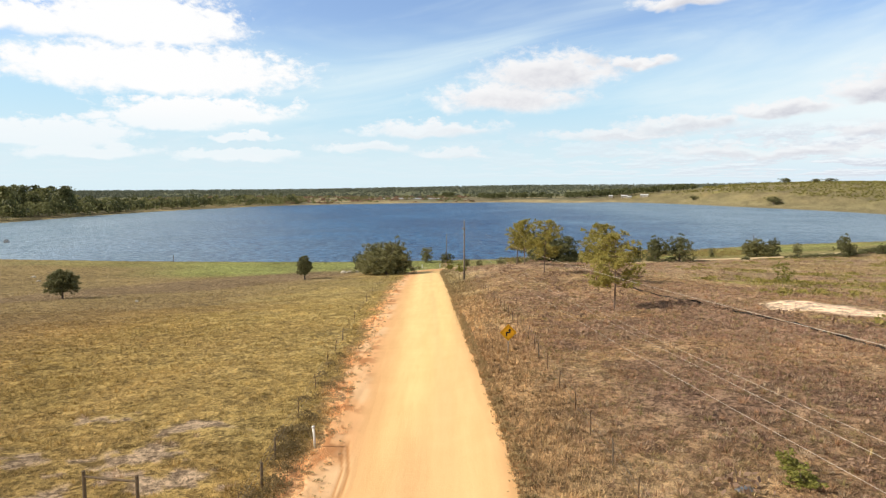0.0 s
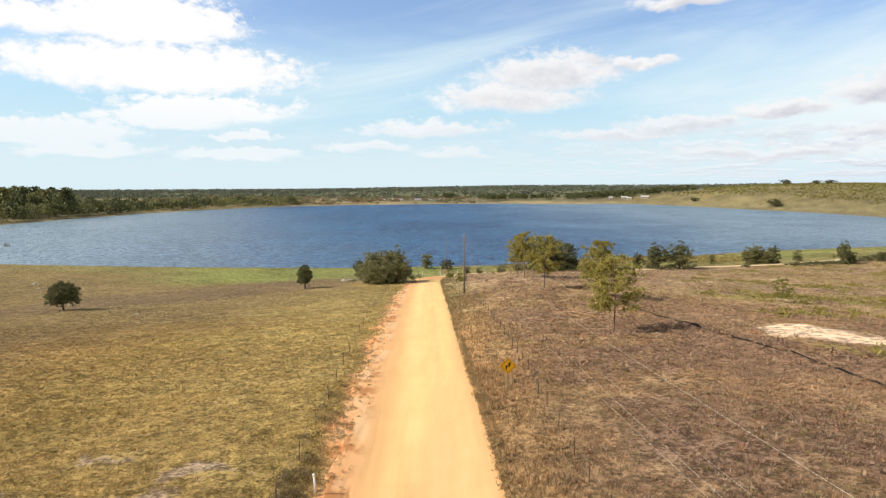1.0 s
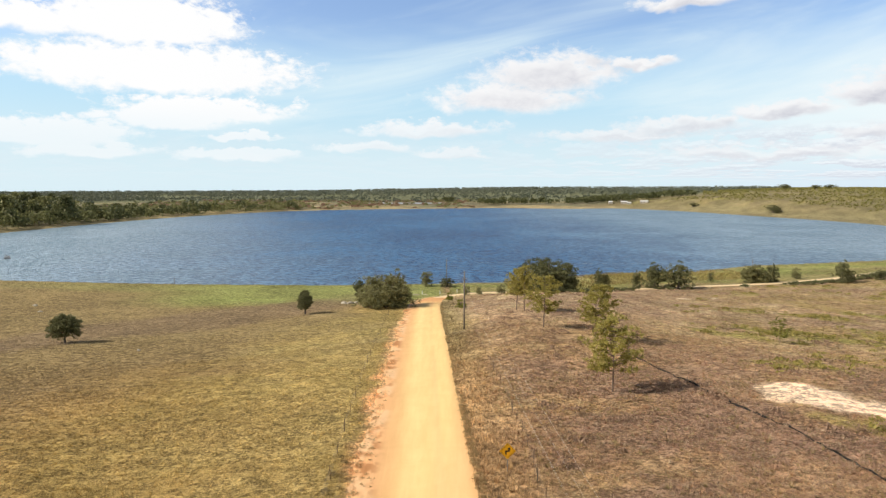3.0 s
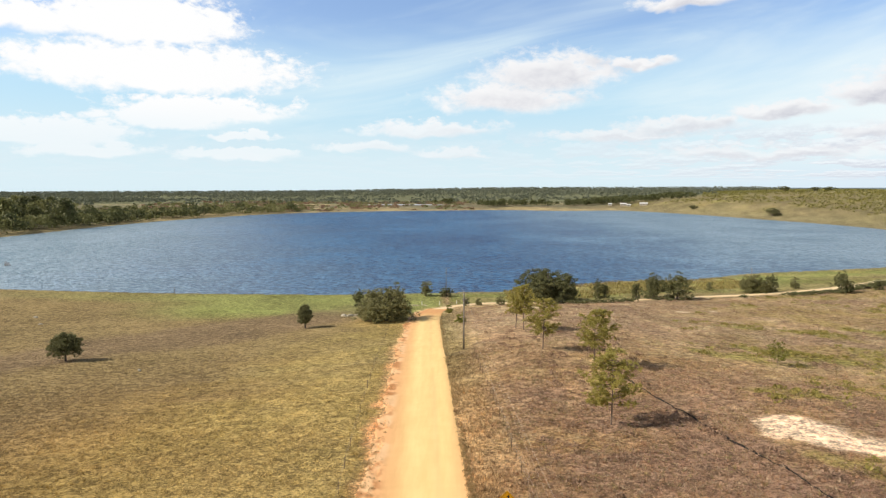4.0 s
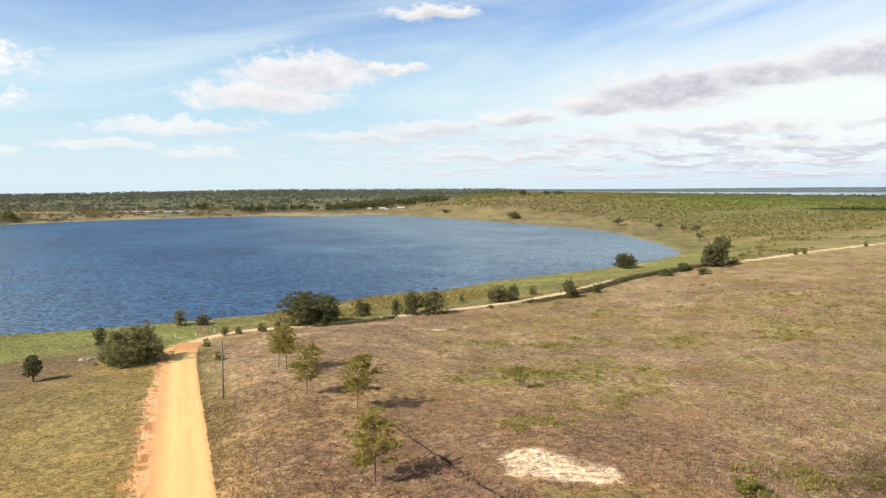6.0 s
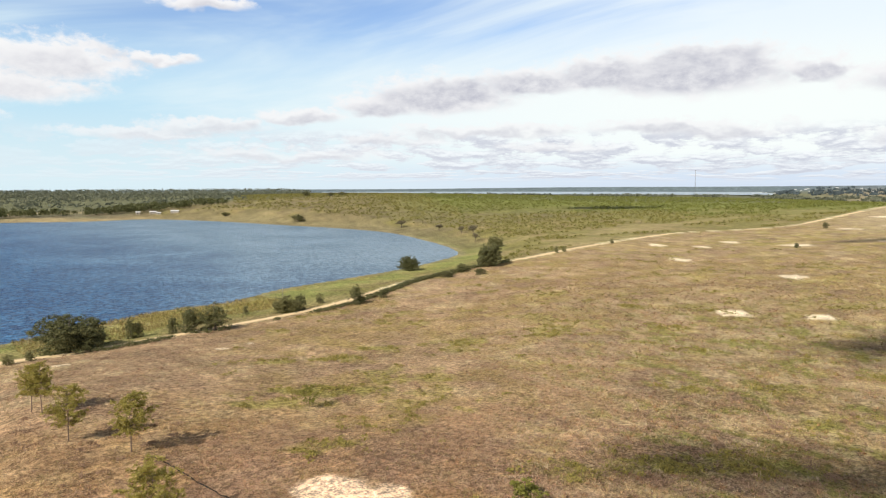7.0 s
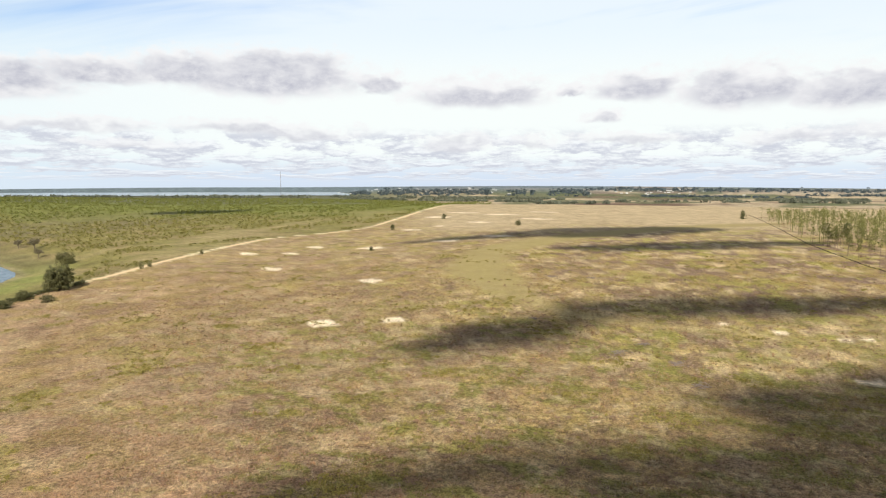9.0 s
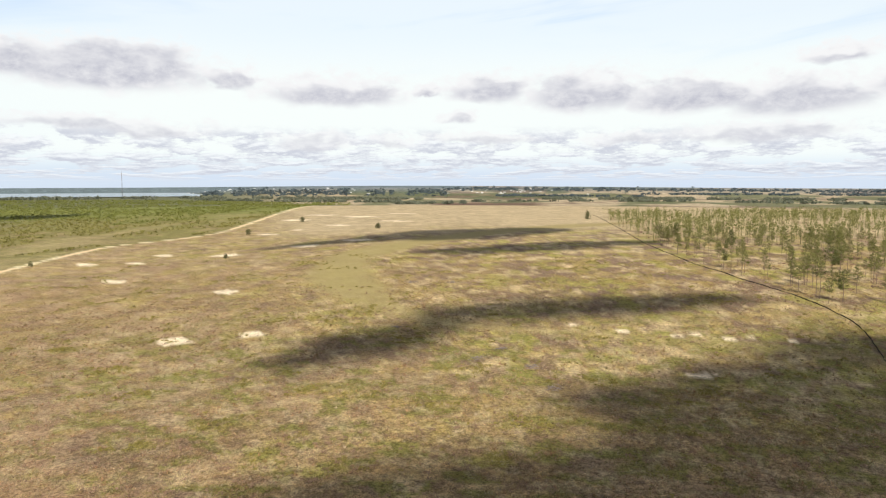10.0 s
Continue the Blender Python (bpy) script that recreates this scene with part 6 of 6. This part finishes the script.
def silt_fence(line, gap, tall, label):
    pts = dense(line, gap)
    t = thing("silt_fence", label, "silt fence")
    half = 0.012
    verts, k = [], np.random.default_rng(19)
    way_ = np.gradient(pts, axis=0)
    way_ /= np.linalg.norm(way_, axis=1)[:, None]
    side = np.stack([way_[:, 1], -way_[:, 0]], 1)
    z = surface(pts[:, 0], pts[:, 1])
    lean = k.normal(size=len(pts)) * 0.10
    top = tall * (0.45 + 0.9 * k.random(len(pts)))
    for u, h in ((-half, -0.15), (half, -0.15), (half, 1.0), (-half, 1.0)):
        p = pts + side * (u + (lean if h > 0 else 0 * lean))[:, None]
        verts.append(np.column_stack([p, z + (top if h > 0 else -0.15)]))
    v = np.stack(verts, 1).reshape(-1, 3)
    q_ = np.arange(len(v)).reshape(-1, 4)
    faces = np.concatenate([np.stack([q_[:-1, i], q_[:-1, (i + 1) % 4], q_[1:, (i + 1) % 4], q_[1:, i]], -1) for i in range(4)])
    part("fabric", mesh_of("fabric", v, faces, SILT), t)
    bm = bmesh.new()
    box(bm, (0, 0, 0.1), (0.04, 0.04, 0.7), 0, 0.008)
    stake = from_bm("stake", bm, POST_WOOD, False)
    for (x, y), zz, (ux, uy) in list(zip(pts, z, side))[::3][:110]:
        ob = part("stake", stake, t)
        ob.location = (x + ux * 0.06, y + uy * 0.06, zz)
    return t


silt_fence(smooth_line([(25.5, 102), (27.0, 95.5), (28.6, 79.9), (29.8, 67.9), (31.6, 59), (32.3, 48.3), (33.5, 40)]), 1.0, 0.18, "low black silt fence on stakes crossing the heath")
silt_fence(WOOD_EDGE[WOOD_EDGE[:, 0] > 150], 2.2, 0.4, "low black silt fence along the edge of the pine wood")

# houses at the head of the lake
HOUSE_ROOF = mottled("pale_metal_roof", (0.70, 0.72, 0.74), (0.85, 0.86, 0.88), 0.8, 0.4, 0.01, 0.2)
HOUSE_WALL = mottled("house_boards", (0.42, 0.38, 0.33), (0.58, 0.54, 0.48), 1.0, 0.85, 0.01)
GLASS = mottled("dark_window", (0.02, 0.025, 0.03), (0.05, 0.055, 0.06), 2.0, 0.1, 0.0, 0.0, 0.5)


def house(x, y, long, deep, tall, turn, label):
    t = thing("house", label, "house", at=(x, y, ground_at(x, y)), turn=turn)
    bm = bmesh.new()
    box(bm, (0, 0, tall * 0.5 - 0.3), (long, deep, tall + 0.6), 0, 0.03)
    part("wall", from_bm("wall", bm, HOUSE_WALL, False), t)
    bm = bmesh.new()
    ends = []
    for sx_ in (-long * 0.54, long * 0.54):
        ends.append([bm.verts.new((sx_, sy_, sz_)) for sy_, sz_ in ((-deep * 0.62, tall - 0.1), (0, tall + deep * 0.24), (deep * 0.62, tall - 0.1), (deep * 0.62, tall + 0.1), (0, tall + deep * 0.24 + 0.2), (-deep * 0.62, tall + 0.1))])
    for i in range(6):
        bm.faces.new((ends[0][i], ends[0][(i + 1) % 6], ends[1][(i + 1) % 6], ends[1][i]))
    bm.faces.new(ends[0][::-1])
    bm.faces.new(ends[1])
    bmesh.ops.recalc_face_normals(bm, faces=bm.faces[:])
    part("roof", from_bm("roof", bm, HOUSE_ROOF, False), t)
    for k in range(int(long // 4.5)):
        px = -long * 0.5 + 2.6 + k * 4.5
        bm = bmesh.new()
        box(bm, (px, -deep * 0.5 - 0.02, tall * 0.52), (1.3 if k % 3 else 1.0, 0.08, 1.3 if k % 3 else 2.1), 0, 0.02)
        part("window" if k % 3 else "door", from_bm("window", bm, GLASS, False), t)
    return t


house(327, 1226, 11, 7, 3.0, -14, "low lakeside house with a pale metal roof")
house(356, 1201, 13, 7, 3.0, -20, "low lakeside house with a pale metal roof among oaks")
house(306, 1240, 7, 6, 2.8, -10, "small shed with a pale metal roof by the lake")
house(333, 1214, 7, 5, 2.6, -10, "small shed with a pale metal roof by the lake")

# radio mast far off
MAST = mottled("mast_steel", (0.25, 0.25, 0.27), (0.36, 0.36, 0.38), 1.0, 0.6, 0.0, 0.3)
mx, my = 3500 * math.sin(radians(58.4)), 3500 * math.cos(radians(58.4))
mast = thing("radio_mast", "slender grey lattice radio mast on the skyline", "radio mast", at=(mx, my, ground_at(mx, my)))
for px, py in ((-0.9, -0.6), (0.9, -0.6), (0.0, 0.9)):
    bm = bmesh.new()
    tube(bm, [(px, py, -1), (px, py, 118)], [0.45, 0.3], 5)
    part("leg", from_bm("leg", bm, MAST), mast)
bm = bmesh.new()
for k in range(30):
    z = 4 * k
    tube(bm, [(-0.9, -0.6, z), (0.9, -0.6, z + 4)], [0.12, 0.12], 4)
    tube(bm, [(0.9, -0.6, z), (0.0, 0.9, z + 4)], [0.12, 0.12], 4)
part("lattice", from_bm("lattice", bm, MAST), mast)

# piles of cut brush on the hill
DEAD_WOOD = mottled("grey_dead_wood", (0.20, 0.165, 0.15), (0.38, 0.33, 0.31), 3.0, 0.95, 0.02)
for k, (x, y, size) in enumerate(((193, 11, 3.2), (186, -4, 2.6), (316, 50, 3.5), (317, 31, 3.2), (167, -9, 2.6), (228, 42, 1.8), (204, 5, 2.2))):
    r = np.random.default_rng(900 + k)
    pile = thing("brush_pile", "low pile of grey cut branches on the heath", "brush pile", "brush piles", at=(x, y, ground_at(x, y)))
    for _ in range(34):
        bm = bmesh.new()
        a, l_ = r.random() * 3.14, size * (0.25 + 0.5 * r.random())
        c_ = Vector((r.normal() * size * 0.4, r.normal() * size * 0.4, abs(r.normal()) * 0.22 + 0.05))
        d_ = Vector((math.cos(a), math.sin(a), r.normal() * 0.22)) * l_ * 0.5
        tube(bm, [c_ - d_, c_ + Vector((0, 0, 0.08)), c_ + d_], [0.05, 0.06, 0.03], 5)
        part("branch", from_bm("branch", bm, DEAD_WOOD), pile)

# pale posts and a rail where the road meets the track
for x, y in ((-1.2, 238.5), (5.0, 243.5), (-7.5, 239.0)):
    fence_post(x, y, 1.3, WHITE_PAINT, "pale painted post beside the track", "painted posts", 0.11)
# small white houses and sheds of a town near the skyline
r = np.random.default_rng(41)
bm = bmesh.new()
for _ in range(64):
    a, d = radians(r.choice([64, 69, 72, 76, 86, 88, 90, 92]) + r.normal() * 1.6), r.uniform(3700, 4500)
    x, y = d * math.sin(a), d * math.cos(a)
    box(bm, (x, y, ground_at(x, y) + 1.5), (r.uniform(6, 16), r.uniform(5, 8), r.uniform(3, 4)), math.degrees(-a) + r.uniform(-20, 20), 0.3)
tagged(new("far_town", from_bm("far_town", bm, HOUSE_ROOF, False)), "white specks of a far town under the skyline", "town", kind="stuff")

# litter and marks: a slab on the heath, stones in the pasture, a pole and a snag at the shore
SLATE = mottled("blue_grey_slab", (0.13, 0.15, 0.18), (0.24, 0.26, 0.29), 3.0, 0.7, 0.01)
STONE = mottled("pale_limestone", (0.30, 0.27, 0.22), (0.50, 0.46, 0.38), 2.0, 0.9, 0.03)
bm = bmesh.new()
box(bm, (0, 0, 0.03), (0.75, 0.5, 0.08), 0, 0.015)
slab = tagged(new("slab", from_bm("slab", bm, SLATE, False)), "blue-grey slab lying flat in the heath", "slab")
slab.matrix_world = pose(12.3, 26.9, ground_at(12.3, 26.9), 4, -3, 25)


def stone(x, y, size, seed):
    """A rough lump of limestone, half sunk in the ground."""
    r = np.random.default_rng(seed)
    bm = bmesh.new()
    made = bmesh.ops.create_icosphere(bm, subdivisions=2, radius=1.0)
    for v in made["verts"]:
        v.co *= 1 + 0.35 * noise.noise(v.co * 1.3 + Vector((seed, 0, 0)))
    ob = new("stone", from_bm("stone", bm, STONE, False))
    ob.matrix_world = pose(x, y, ground_at(x, y) + 0.12 * size, 0, 0, r.uniform(0, 360)) @ Matrix.Diagonal((size, size * r.uniform(0.5, 0.8), size * 0.5, 1))
    return tagged(ob, "pale limestone lump half sunk in dry pasture", "stone", "stones in the pasture")


for k, (x, y, size) in enumerate(((-57.6, 125.8, 0.6), (-30.1, 204.0, 1.3), (-28.2, 203.6, 1.1), (-26.4, 204.6, 0.9), (-129.3, 212.2, 0.9), (-119.8, 198.9, 0.7))):
    stone(x, y, size, 60 + k)
fence_post(-107.0, 267.5, 3.0, POST_WOOD, "thin dark pole at the water's edge", "poles at the shore", 0.09)
snag = thing("snag", "leafless grey stems standing in the shallow water", "snag", at=(-236, 366, LAKE_Z - 0.6))
r = np.random.default_rng(71)
for _ in range(9):
    a, lean = r.random() * 6.283, r.uniform(0.2, 1.3)
    foot = Vector((r.normal() * 1.6, r.normal() * 0.5, 0))
    bm = bmesh.new()
    tube(bm, [foot, foot + Vector((math.cos(a) * lean * 0.5, math.sin(a) * lean * 0.5, 1.5)), foot + Vector((math.cos(a) * lean, math.sin(a) * lean, r.uniform(2.2, 3.6)))], [0.16, 0.12, 0.05], 5)
    part("stem", from_bm("stem", bm, DEAD_WOOD), snag)
